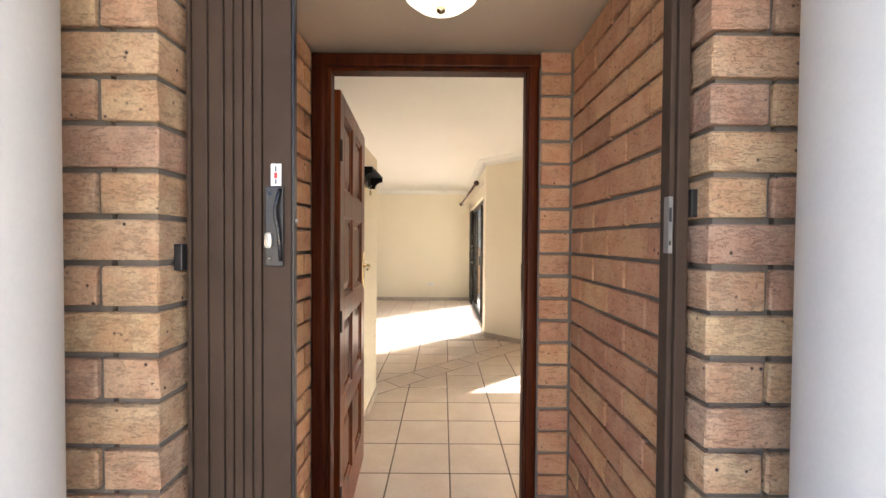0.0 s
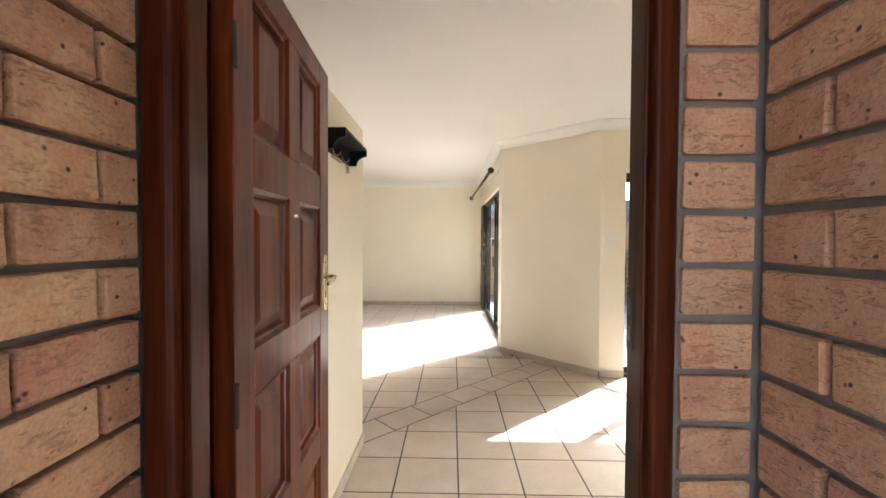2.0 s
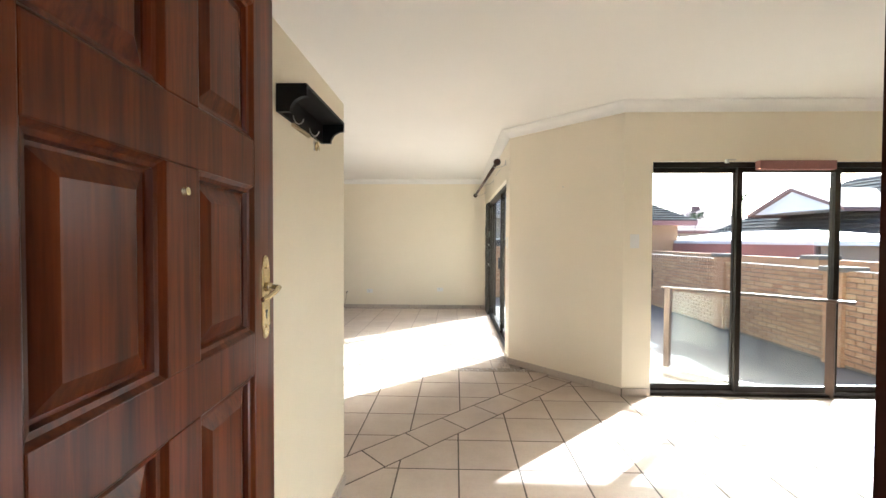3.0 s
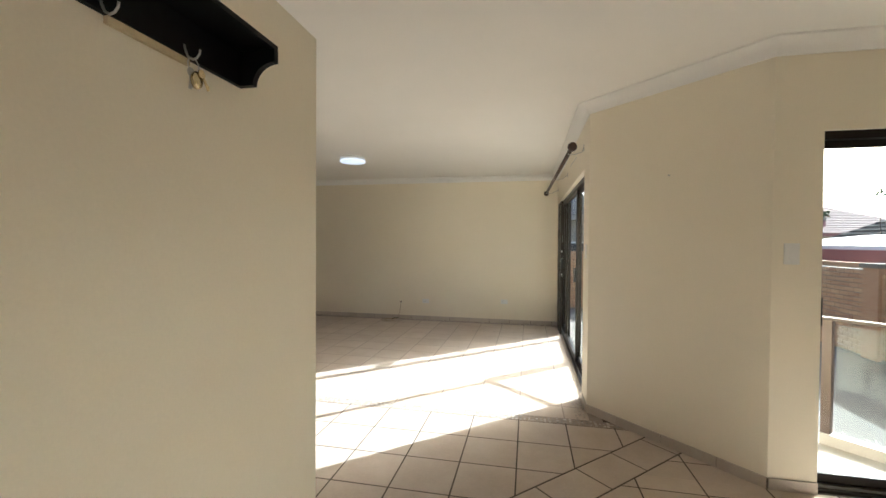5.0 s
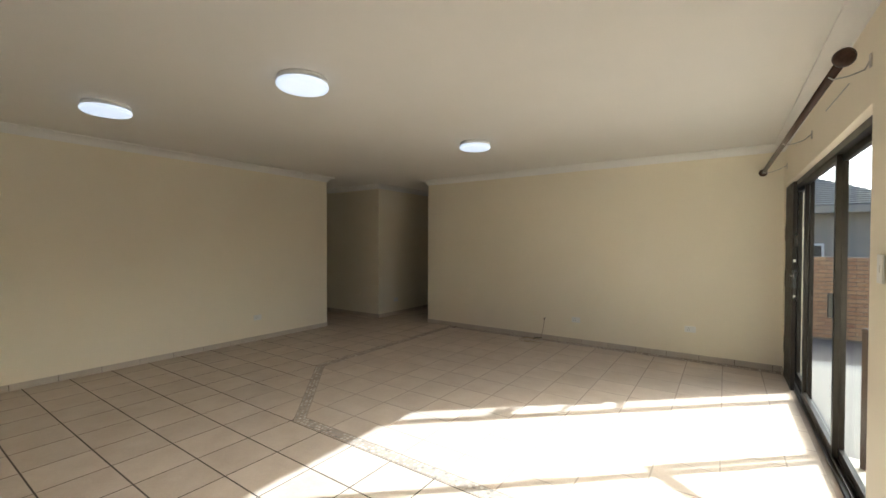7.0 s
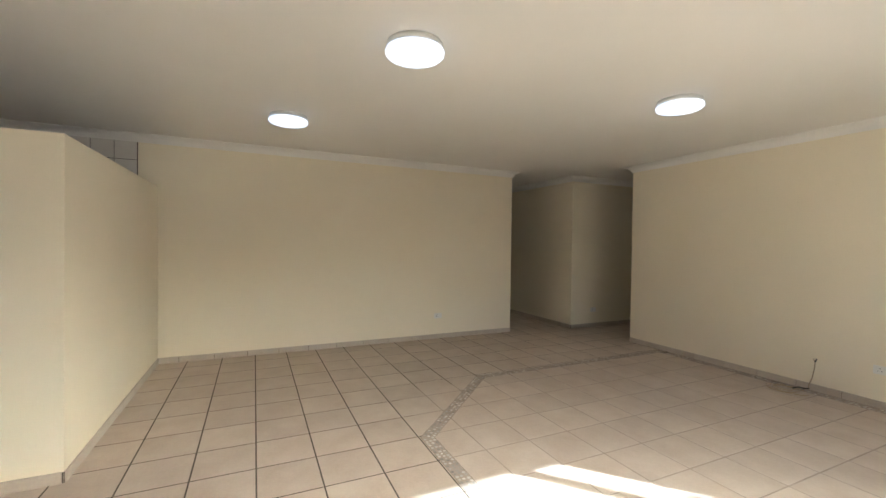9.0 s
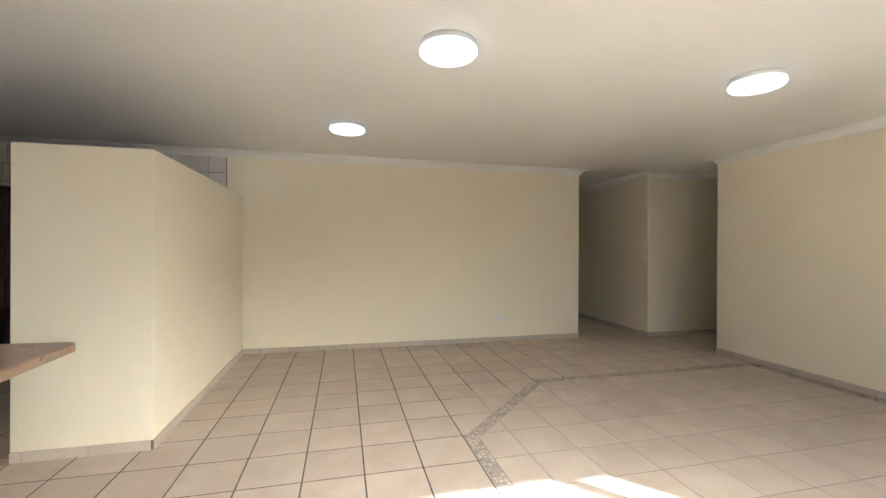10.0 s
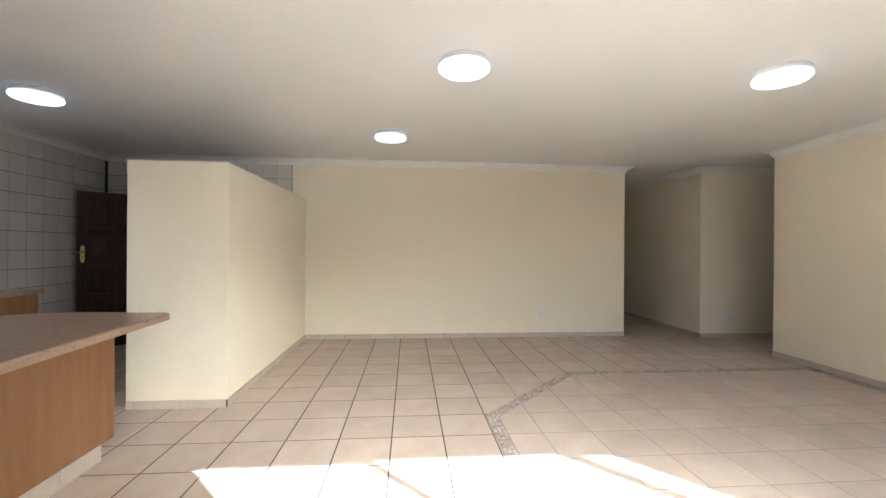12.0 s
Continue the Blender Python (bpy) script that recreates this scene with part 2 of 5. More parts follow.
M_PAVING = surface("grey yard paving", (0.115, 0.100, 0.088), (0.165, 0.145, 0.128), 0.8, 30, 0.9, bump=0.12, dist=0.002, fine_amt=0.2)
M_PATIO = surface("pale patio tile", (0.56, 0.50, 0.44), (0.64, 0.58, 0.51), 2, 60, 0.6, bump=0.05, spread=0.08)
M_PATIO_TILE = surface("sandy patio paving", (0.38, 0.335, 0.29), (0.46, 0.41, 0.355), 2, 60, 0.7, bump=0.06, spread=0.08)
M_ROOF = surface("dark concrete roof tile", (0.032, 0.030, 0.031), (0.052, 0.047, 0.046), 1.5, 12, 0.85, bump=0.2, spread=0.25)
M_ROOF.node_tree.nodes["Principled BSDF"].inputs["Specular IOR Level"].default_value = 0.05
M_ROOF_RED = surface("faded red roof tile", (0.17, 0.095, 0.082), (0.23, 0.135, 0.118), 1.0, 12, 0.85, bump=0.2)
M_FASCIA = surface("faded red fascia paint", (0.26, 0.115, 0.10), (0.33, 0.15, 0.13), 1.0, 40, 0.6, bump=0.05)
M_PLASTER = surface("pale house plaster", (0.52, 0.46, 0.36), (0.60, 0.53, 0.42), 0.6, 40, 0.85, bump=0.05)
M_PLASTER_GREY = surface("grey house plaster", (0.25, 0.225, 0.19), (0.31, 0.28, 0.24), 0.6, 40, 0.85, bump=0.05)
M_ROOF_GREY = surface("weathered grey roof tile", (0.105, 0.10, 0.098), (0.155, 0.147, 0.142), 1.2, 12, 0.85, bump=0.2, spread=0.2)
M_GABLE = surface("white gable board", (0.66, 0.65, 0.64), (0.72, 0.71, 0.70), 0.6, 40, 0.7, bump=0.03)
M_SHEET = surface("white roof sheet", (0.70, 0.70, 0.70), (0.78, 0.78, 0.78), 0.6, 20, 0.5, bump=0.03)
M_STEELRAIL = surface("brown painted rail", (0.085, 0.052, 0.036), (0.115, 0.072, 0.050), 6, 100, 0.4, 0.1, bump=0.03)
M_LEAF = surface("leaf", (0.045, 0.075, 0.02), (0.09, 0.13, 0.04), 3, 20, 0.6, bump=0.0, spread=0.3)
M_BARK = surface("bark", (0.10, 0.07, 0.05), (0.16, 0.12, 0.09), 6, 60, 0.9, bump=0.4)
M_RED = surface("red label ink", (0.55, 0.03, 0.03), (0.6, 0.04, 0.04), 20, 100, 0.4, bump=0.0)
M_GREYINK = surface("grey label ink", (0.12, 0.12, 0.13), (0.15, 0.15, 0.16), 20, 100, 0.4, bump=0.0)
M_BATTEN = surface("pale bare wood", (0.50, 0.40, 0.24), (0.58, 0.47, 0.30), 12, 120, 0.7, bump=0.05)
M_CABLE = surface("beige cable sheath", (0.40, 0.31, 0.20), (0.46, 0.36, 0.25), 20, 100, 0.5, bump=0.02)


def mosaic_surface():
    N = Nodes("pebble mosaic")
    g = N.n("ShaderNodeNewGeometry")
    r = ramp(N, g.outputs["Random Per Island"], [(0.0, (0.22, 0.19, 0.17)), (0.35, (0.40, 0.35, 0.30)), (0.55, (0.72, 0.66, 0.58)), (0.75, (0.30, 0.27, 0.24)), (1.0, (0.80, 0.75, 0.68))])
    no = N.n("ShaderNodeTexNoise", Scale=60.0, Detail=3.0)
    gg = ramp(N, no.outputs[0], [(0.3, (0.8,) * 3), (0.7, (1.0,) * 3)])
    N.l(mixc(N, 1.0, r.outputs[0], gg.outputs[0], "MULTIPLY"), N.b.inputs["Base Color"])
    N.b.inputs["Roughness"].default_value = 0.5
    return N.m


M_MOSAIC = mosaic_surface()


# ---- mesh helpers ----
def mesh_of(name, bm, mat, smooth=False):
    me = bpy.data.meshes.new(name)
    bmesh.ops.recalc_face_normals(bm, faces=bm.faces[:])
    if smooth:
        for f in bm.faces:
            f.smooth = True
    bm.to_mesh(me)
    bm.free()
    me.materials.append(mat)
    return me


def thing(name, label, category, group="", at=(0, 0, 0), rz=0.0):
    ob = new(name)
    ob.matrix_world = pose(*at, 0, 0, rz)
    return tagged(ob, label, category, group)


def part(name, bm, mat, parent, label="", smooth=False):
    ob = new(name, mesh_of(name, bm, mat, smooth))
    ob.parent = parent
    return tagged(ob, label)


def structure(name, bm, mat, label, category, smooth=False):
    return tagged(new(name, mesh_of(name, bm, mat, smooth)), label, category, "", "structure")


def box(bm, x0, x1, y0, y1, z0, z1, bevel=0.0):
    r = bmesh.ops.create_cube(bm, size=1.0)
    vs = r["verts"]
    for v in vs:
        v.co = Vector(((x0 + x1) / 2 + v.co.x * (x1 - x0), (y0 + y1) / 2 + v.co.y * (y1 - y0), (z0 + z1) / 2 + v.co.z * (z1 - z0)))
    if bevel:
        es = list({e for v in vs for e in v.link_edges})
        bmesh.ops.bevel(bm, geom=es, offset=bevel, segments=2, affect="EDGES", profile=0.6)
    return bm


def bx(*a, bevel=0.0):
    return box(bmesh.new(), *a, bevel=bevel)


def cyl(bm, p, q, r0, r1=None, seg=20):
    r1 = r0 if r1 is None else r1
    p, q = Vector(p), Vector(q)
    d = q - p
    m = Matrix.Translation((p + q) / 2) @ d.to_track_quat("Z", "Y").to_matrix().to_4x4()
    bmesh.ops.create_cone(bm, cap_ends=True, segments=seg, radius1=r0, radius2=r1, depth=d.length, matrix=m)
    return bm


def lathe(profile, seg=32, at=(0, 0, 0)):
    """Turned solid about the z axis from (radius, height) pairs."""
    bm = bmesh.new()
    rings = []
    for r, z in profile:
        if r < 1e-5:
            rings.append([bm.verts.new((at[0], at[1], at[2] + z))])
        else:
            rings.append([bm.verts.new((at[0] + r * math.cos(2 * math.pi * i / seg), at[1] + r * math.sin(2 * math.pi * i / seg), at[2] + z)) for i in range(seg)])
    for a, b in zip(rings, rings[1:]):
        for i in range(seg):
            j = (i + 1) % seg
            if len(a) == 1 and len(b) > 1:
                bm.faces.new((a[0], b[i], b[j]))
            elif len(b) == 1 and len(a) > 1:
                bm.faces.new((a[i], a[j], b[0]))
            elif len(a) > 1:
                bm.faces.new((a[i], a[j], b[j], b[i]))
    return bm


def tube(points, r, seg=8):
    """A round bar along a bent line."""
    bm = bmesh.new()
    pts = [Vector(p) for p in points]
    rings = []
    for i, p in enumerate(pts):
        d = (pts[min(i + 1, len(pts) - 1)] - pts[max(i - 1, 0)]).normalized()
        u = d.orthogonal().normalized() if i == 0 else (u - u.dot(d) * d).normalized()
        w = d.cross(u)
        rings.append([bm.verts.new(p + r * (math.cos(2 * math.pi * k / seg) * u + math.sin(2 * math.pi * k / seg) * w)) for k in range(seg)])
    for a, b in zip(rings, rings[1:]):
        for k in range(seg):
            bm.faces.new((a[k], a[(k + 1) % seg], b[(k + 1) % seg], b[k]))
    bm.faces.new(rings[0])
    bm.faces.new(rings[-1][::-1])
    return bm


def prism(poly, z0, z1, chamfer=0.0):
    """An upright prism over a convex outline, its top edge eased by chamfer."""
    bm = bmesh.new()
    c = Vector((sum(p[0] for p in poly) / len(poly), sum(p[1] for p in poly) / len(poly)))
    lo = [bm.verts.new((x, y, z0)) for x, y in poly]
    rings = [lo]
    if chamfer:
        rings.append([bm.verts.new((x, y, z1 - chamfer)) for x, y in poly])
        top = []
        for x, y in poly:
            d = (c - Vector((x, y)))
            d = d.normalized() * min(chamfer * 1.4, d.length * 0.4)
            top.append(bm.verts.new((x + d.x, y + d.y, z1)))
        rings.append(top)
    else:
        rings.append([bm.verts.new((x, y, z1)) for x, y in poly])
    for a, b in zip(rings, rings[1:]):
        for i in range(len(poly)):
            j = (i + 1) % len(poly)
            bm.faces.new((a[i], a[j], b[j], b[i]))
    bm.faces.new(rings[-1])
    bm.faces.new(lo[::-1])
    return bm


def clip(poly, a, b, c):
    """Keep the part of a convex outline where a*x + b*y <= c."""
    out = []
    for i, p in enumerate(poly):
        q = poly[(i + 1) % len(poly)]
        dp, dq = a * p[0] + b * p[1] - c, a * q[0] + b * q[1] - c
        if dp <= 0:
            out.append(p)
        if (dp < 0 < dq) or (dq < 0 < dp):
            k = dp / (dp - dq)
            out.append((p[0] + k * (q[0] - p[0]), p[1] + k * (q[1] - p[1])))
    return out


def area(poly):
    return abs(sum(p[0] * q[1] - p[1] * q[0] for p, q in zip(poly, poly[1:] + poly[:1]))) / 2


def chamfered(sx, sy, sz, c):
    """A block of that size about its centre, every edge eased."""
    return box(bmesh.new(), -sx / 2, sx / 2, -sy / 2, sy / 2, -sz / 2, sz / 2, 0) if c <= 0 else _cham(sx, sy, sz, c)


def _cham(sx, sy, sz, c):
    bm = box(bmesh.new(), -sx / 2, sx / 2, -sy / 2, sy / 2, -sz / 2, sz / 2)
    bmesh.ops.bevel(bm, geom=bm.edges[:], offset=c, segments=1, affect="EDGES")
    return bm


# ---- plan ----
CEIL = 2.505
X_W, X_E, Y_N, Y_S = -5.408, 0.655, 9.553, 1.03
PASS_L, PASS_R, BLOCK = 8.30, -4.209, (-5.229, 9.371)
ANG0, ANG1 = (0.655, 5.974), (1.51, 5.092)
Y_D, X_D, Y_F = 5.092, 4.5, 1.88
NIB_X, NIB_Y, NIB_Z = -0.53, 3.741, 2.056
KW_X, KW_Y0, KW_Y1, KW_Z = -2.957, 2.90, 3.664, 1.957
TILE_X, TILE_Y = 0.351, 0.349


def wall(name, pieces, label, mat=M_CREAM):
    bm = bmesh.new()
    for p in pieces:
        box(bm, *p)
    return structure(name, bm, mat, label, "wall")


H = CEIL + 0.05
wall_west = wall("wall_west", [(X_W - 0.2, X_W, Y_S - 0.2, PASS_L, 0, H)], "cream painted plaster wall above a tiled skirting")
wall("wall_passage_south", [(-8.0, X_W - 0.2, PASS_L - 0.2, PASS_L, 0, H)], "cream painted wall along the dim passage")
wall("wall_passage_block", [(-8.0, BLOCK[0], BLOCK[1], BLOCK[1] + 0.2, 0, H), (BLOCK[0] - 0.2, BLOCK[0], BLOCK[1] + 0.2, 12.0, 0, H)], "cream painted wall corner standing in the dim passage")
wall("wall_passage_end", [(-8.2, -8.0, PASS_L - 0.2, BLOCK[1] + 0.2, 0, H), (BLOCK[0] - 0.2, PASS_R + 0.2, 12.0, 12.2, 0, H)], "cream painted wall closing the passage")
wall_north = wall("wall_north", [(PASS_R, X_E + 0.16, Y_N, Y_N + 0.2, 0, H), (PASS_R, PASS_R + 0.2, Y_N + 0.2, 12.0, 0, H)], "cream painted living room wall with low sockets")
E0, E1, EH = 6.28, 9.36, 2.03
EW = 0.16
wall_east = wall("wall_east", [(X_E, X_E + EW, ANG0[1], E0, 0, H), (X_E, X_E + EW, E1, Y_N, 0, H), (X_E, X_E + EW, E0, E1, EH, H)], "cream painted wall around the wide sliding door")
N0, N1, NH = 1.751, 4.13, 2.007
wall_dining = wall("wall_dining", [(ANG1[0], N0, Y_D, Y_D + 0.22, 0, H), (N1, X_D + 0.2, Y_D, Y_D + 0.22, 0, H), (N0, N1, Y_D, Y_D + 0.22, NH, H)], "cream painted wall around the patio sliding door")
_bm = prism([ANG0, ANG1, (ANG1[0] + 0.001, ANG1[1] + 0.22), (ANG0[0] + 0.16, ANG0[1] + 0.001)], 0, H)
wall_angled = structure("wall_angled", _bm, M_CREAM, "cream painted diagonal wall between two sliding doors", "wall")
wall("wall_dining_east", [(X_D, X_D + 0.2, Y_F - 0.2, Y_D, 0, H)], "cream painted dining area wall")
wall("wall_front", [(0.418, X_D, 1.80, Y_F, 0, H), (-0.446, 0.418, 1.80, Y_F, 2.065, H), (-0.65, -0.446, 1.80, Y_F, 0, H)], "cream painted wall around the front door")
wall_nib = wall("wall_nib", [(NIB_X - 0.12, NIB_X, Y_F, NIB_Y, 0, NIB_Z)], "cream painted part-height wall beside the front door")
wall_pantry = wall("wall_pantry", [(KW_X - 0.12, KW_X, KW_Y0, KW_Y1, 0, KW_Z), (X_W, KW_X - 0.12, KW_Y1 - 0.12, KW_Y1, 0, KW_Z)], "cream painted part-height wall screening the kitchen")
# K0 to K1 is an unseen opening, added to brighten the kitchen with daylight
K0, K1 = -3.3, -1.0
wall_kitchen = wall("wall_kitchen", [(X_W, K0, Y_S - 0.2, Y_S, 0, H), (K1, K1 + 0.05, Y_S - 0.2, 1.155, 0, H), (K1, -0.65, 1.155, 1.24, 0, H), (K0, K1, Y_S - 0.2, Y_S, 0, 0.98), (K0, K1, Y_S - 0.2, Y_S, 2.2, H), (-0.65, -0.55, 1.155, 1.80, 0, H)], "kitchen wall faced with white tiles, with an unseen opening added for daylight")
_c = bmesh.new()
box(_c, -8.2, X_E + 0.23, Y_S - 0.2, 12.2, CEIL, CEIL + 0.12)
box(_c, X_E + 0.23, X_D + 0.2, Y_S - 0.2, Y_D + 0.22, CEIL, CEIL + 0.12)
box(_c, X_E + 0.23, ANG1[0], Y_D + 0.22, ANG0[1], CEIL, CEIL + 0.12)
structure("ceiling", _c, M_CEIL, "flat white painted ceiling", "ceiling")


def run(points, profile):
    """A moulding along a line of wall corners, with the room on the right-hand side; profile is (out, down)."""
    bm = bmesh.new()
    P = [Vector(p) for p in points]
    rows = []
    for i, p in enumerate(P):
        ds = []
        if i > 0:
            ds.append((P[i] - P[i - 1]).normalized())
        if i < len(P) - 1:
            ds.append((P[i + 1] - P[i]).normalized())
        ns = [Vector((d.y, -d.x)) for d in ds]
        n = sum(ns, Vector((0, 0)))
        n = n / max(n.dot(ns[0]), 0.2)
        rows.append([bm.verts.new((p.x + n.x * o, p.y + n.y * o, CEIL - dn)) for o, dn in profile])
    for a, b in zip(rows, rows[1:]):
        for k in range(len(profile) - 1):
            bm.faces.new((a[k], a[k + 1], b[k + 1], b[k]))
    return bm


COVE = [(0.0, 0.082), (0.010, 0.082)] + [(0.010 + 0.082 * k - 0.012 * math.sin(math.pi * k), 0.082 - 0.072 * k - 0.012 * math.sin(math.pi * k)) for k in [i / 10 for i in range(1, 11)]] + [(0.094, 0.0)]
for pts in ([(X_W, Y_S), (X_W, PASS_L), (-8.0, PASS_L)], [(-8.0, BLOCK[1]), BLOCK, (BLOCK[0], 12.0)], [(PASS_R, 12.0), (PASS_R, Y_N), (X_E, Y_N), ANG0, ANG1, (X_D, Y_D), (X_D, Y_F), (-0.55, Y_F), (-0.55, Y_S), (X_W, Y_S)]):
    structure("trim_cornice", run(pts, COVE), M_CORNICE, "white coved plaster cornice under the ceiling", "cornice")


# ---- ground and floors ----
structure("ground", bx(-600, 600, -600, 600, -1.2, -0.62), M_PAVING, "grey paved yard ground reaching away", "ground")
_f = box(bx(-8.2, X_E + 0.1, Y_S - 0.2, 12.2, -0.3, -0.0013), X_E + 0.1, X_D + 0.2, Y_S - 0.2, Y_D + 0.1, -0.3, -0.0013)
floor_main = structure("floor", _f, M_GROUT, "beige ceramic tile floor with dark grout", "floor")
structure("floor_corner", prism([(X_E + 0.1, Y_D + 0.1), (1.50, Y_D + 0.1), (X_E + 0.1, 5.955)], -0.3, -0.0013), M_GROUT, "beige ceramic tile floor at the foot of the diagonal wall", "floor")
floor_living = structure("floor_living", bx(-3.58, X_E + 0.1, 5.80, Y_N, -0.05, -0.0008), M_GROUT2, "beige ceramic tile floor inset framed by pebble mosaic", "floor")
structure("floor_porch", bx(-2.5, 2.5, -3.5, 1.80, -0.62, -0.03), M_PATIO, "pale tiled porch floor", "floor")


# ---- entrance porch ----
door_frame = thing("door_1", "dark stained hardwood front door frame", "door frame")
door_frame["kind"] = "structure"
FY0, FY1, FT = 1.715, 1.80, 2.065


def jamb(x0, x1, side):
    """A door jamb with a rounded outer moulding and a rebate for the leaf."""
    back = 1.876 if side > 0 else FY1
    r0, r1 = 0.010, 0.022
    arc = [i * math.pi / 12 for i in range(7)]
    prof = [(x0 + r0 - r0 * math.cos(a), FY0 + r0 - r0 * math.sin(a)) for a in arc]
    prof += [(x1 - r1 + r1 * math.sin(a), FY0 + r1 - r1 * math.cos(a)) for a in arc]
    lip = 0.0265 if side > 0 else 0.016
    prof += [(x1, FY1), (x0 + lip, FY1 + 0.001), (x0 + lip, back), (x0, back)]
    return prism(prof, 0, FT - 0.048)


part("jamb", jamb(-0.4565, -0.398, 1), M_FRAME, door_frame)
part("jamb", jamb(0.372, 0.418, -1), M_FRAME, door_frame)
part("jamb_stop", bx(-0.398, -0.386, 1.735, 1.79, 0, FT - 0.060, bevel=0.003), M_FRAME, door_frame)
part("jamb_liner", bx(0.404, 0.4178, 1.8005, 1.879, 0, FT - 0.002), M_FRAME, door_frame)
part("jamb_stop", bx(0.366, 0.372, 1.735, 1.79, 0, FT - 0.060, bevel=0.003), M_FRAME, door_frame)
part("head", bx(-0.4565, 0.418, FY0, FY1, FT - 0.048, FT, bevel=0.006), M_FRAME, door_frame)
part("head_stop", bx(-0.398, 0.372, 1.735, 1.79, FT - 0.060, FT - 0.048), M_FRAME, door_frame)
strike = part("strike_plate", bx(0.3645, 0.366, 1.768, 1.789, 1.155, 1.265), M_GATE, door_frame, "small dark strike plate")
part("keyhole", bx(0.3635, 0.3645, 1.772, 1.786, 1.215, 1.245), M_BLACK, strike)
part("keyhole", bx(0.3635, 0.3645, 1.772, 1.786, 1.170, 1.195), M_BLACK, strike)


def panelled_leaf(w, h, t, cols, rows, mat, parent, panel_mat):
    """Stiles, rails and raised panels of a door leaf; x along its width, y through it."""
    xs = [0.0] + [v for c in cols for v in c] + [w]
    for i in range(0, len(xs), 2):
        if i == 0 or i == len(xs) - 2:
            part("stile", bx(xs[i], xs[i + 1], -t / 2, t / 2, 0.0, h, bevel=0.003), mat, parent)
    zs = [0.0] + [v for r in rows for v in r] + [h]
    for i in range(0, len(zs), 2):
        part("rail", bx(xs[1], xs[-2], -t / 2, t / 2, zs[i], zs[i + 1], bevel=0.003), mat, parent)
    for z0, z1 in rows:
        part("mullion", bx(xs[2], xs[3], -t / 2, t / 2, z0, z1, bevel=0.003), mat, parent)
        for x0, x1 in cols:
            bm = bmesh.new()
            for s in (-1, 1):
                o = [(0.0, 0.020), (0.008, 0.012), (0.016, 0.010), (0.019, 0.0), (0.025, 0.0), (0.056, 0.012)]
                rings = []
                for d, dep in o:
                    rings.append([bm.verts.new((x, s * (t / 2 - 0.021 + dep), z)) for x, z in ((x0 + d, z0 + d), (x1 - d, z0 + d), (x1 - d, z1 - d), (x0 + d, z1 - d))])
                for a, b in zip(rings, rings[1:]):
                    for k in range(4):
                        bm.faces.new((a[k], a[(k + 1) % 4], b[(k + 1) % 4], b[k]))
                bm.faces.new(rings[-1])
            part("panel", bm, panel_mat, parent)


LEAF_YAW = math.degrees(math.atan2(2.668 - 1.869, -0.434 + 0.382))
front_door = thing("front_door", "dark stained hardwood eight-panel front door standing wide open", "door", "", (-0.382 - 0.0225, 1.869, 0.008), LEAF_YAW)
panelled_leaf(0.80, 1.975, 0.045, [(0.095, 0.335), (0.435, 0.675)], [(0.20, 0.54), (0.64, 0.985), (1.09, 1.45), (1.565, 1.925 - 0.03)], M_DOOR, front_door, M_DOOR)


def lever_set(parent, x, z, side, t):
    """A stamped long backplate with a scrolled lever on one face of a leaf."""
    s = side
    y = s * t / 2
    n = 14
    out = []
    for i in range(n + 1):
        a = math.pi * i / n
        out.append((0.017 * math.cos(a), 0.092 + 0.017 * math.sin(a)))
    outline = [(0.022, -0.078), (0.022, 0.078), (0.017, 0.084)] + out[1:-1] + [(-0.017, 0.084), (-0.022, 0.078), (-0.022, -0.078), (-0.017, -0.084)] + [(-px, -pz) for px, pz in out[1:-1]] + [(0.017, -0.084)]
    bm = bmesh.new()
    rings = []
    for k, dep in ((1.0, 0.0), (1.0, 0.003), (0.86, 0.006), (0.80, 0.005)):
        rings.append([bm.verts.new((x + px * k, y + s * dep, z + pz * (0.5 + 0.5 * k))) for px, pz in outline])
    for a, b in zip(rings, rings[1:]):
        for i in range(len(outline)):
            j = (i + 1) % len(outline)
            bm.faces.new((a[i], a[j], b[j], b[i]))
    bm.faces.new(rings[-1])
    bp = part("backplate", bm, M_BRASS, parent, "stamped brass backplate")
    b2 = bmesh.new()
    for px, pz in outline[::2]:
        bmesh.ops.create_uvsphere(b2, u_segments=6, v_segments=4, radius=0.0022, matrix=Matrix.Translation((x + px * 0.93, y + s * 0.005, z + pz * 0.96)))
    part("beading", b2, M_BRASS, bp)
    part("lever", tube([(x, y + s * 0.004, z + 0.026), (x, y + s * 0.035, z + 0.026), (x - 0.012, y + s * 0.042, z + 0.026), (x - 0.05, y + s * 0.043, z + 0.016), (x - 0.085, y + s * 0.042, z + 0.010), (x - 0.11, y + s * 0.040, z + 0.008)], 0.0065, 10), M_BRASS, parent, "scrolled brass lever", True)
    part("boss", cyl(bmesh.new(), (x, y + s * 0.003, z + 0.026), (x, y + s * 0.02, z + 0.026), 0.013, 0.010), M_BRASS, parent, "", True)
    k = bmesh.new()
    cyl(k, (x, y + s * 0.0045, z - 0.038), (x, y + s * 0.0062, z - 0.038), 0.005, seg=12)
    box(k, x - 0.002, x + 0.002, min(y + s * 0.0045, y + s * 0.0062), max(y + s * 0.0045, y + s * 0.0062), z - 0.056, z - 0.038)
    part("keyhole", k, M_BLACK, bp)
    for dz in (0.078, -0.078):
        part("screw", cyl(bmesh.new(), (x, y + s * 0.004, z + dz), (x, y + s * 0.008, z + dz), 0.0045, seg=10), M_BRASS, bp)


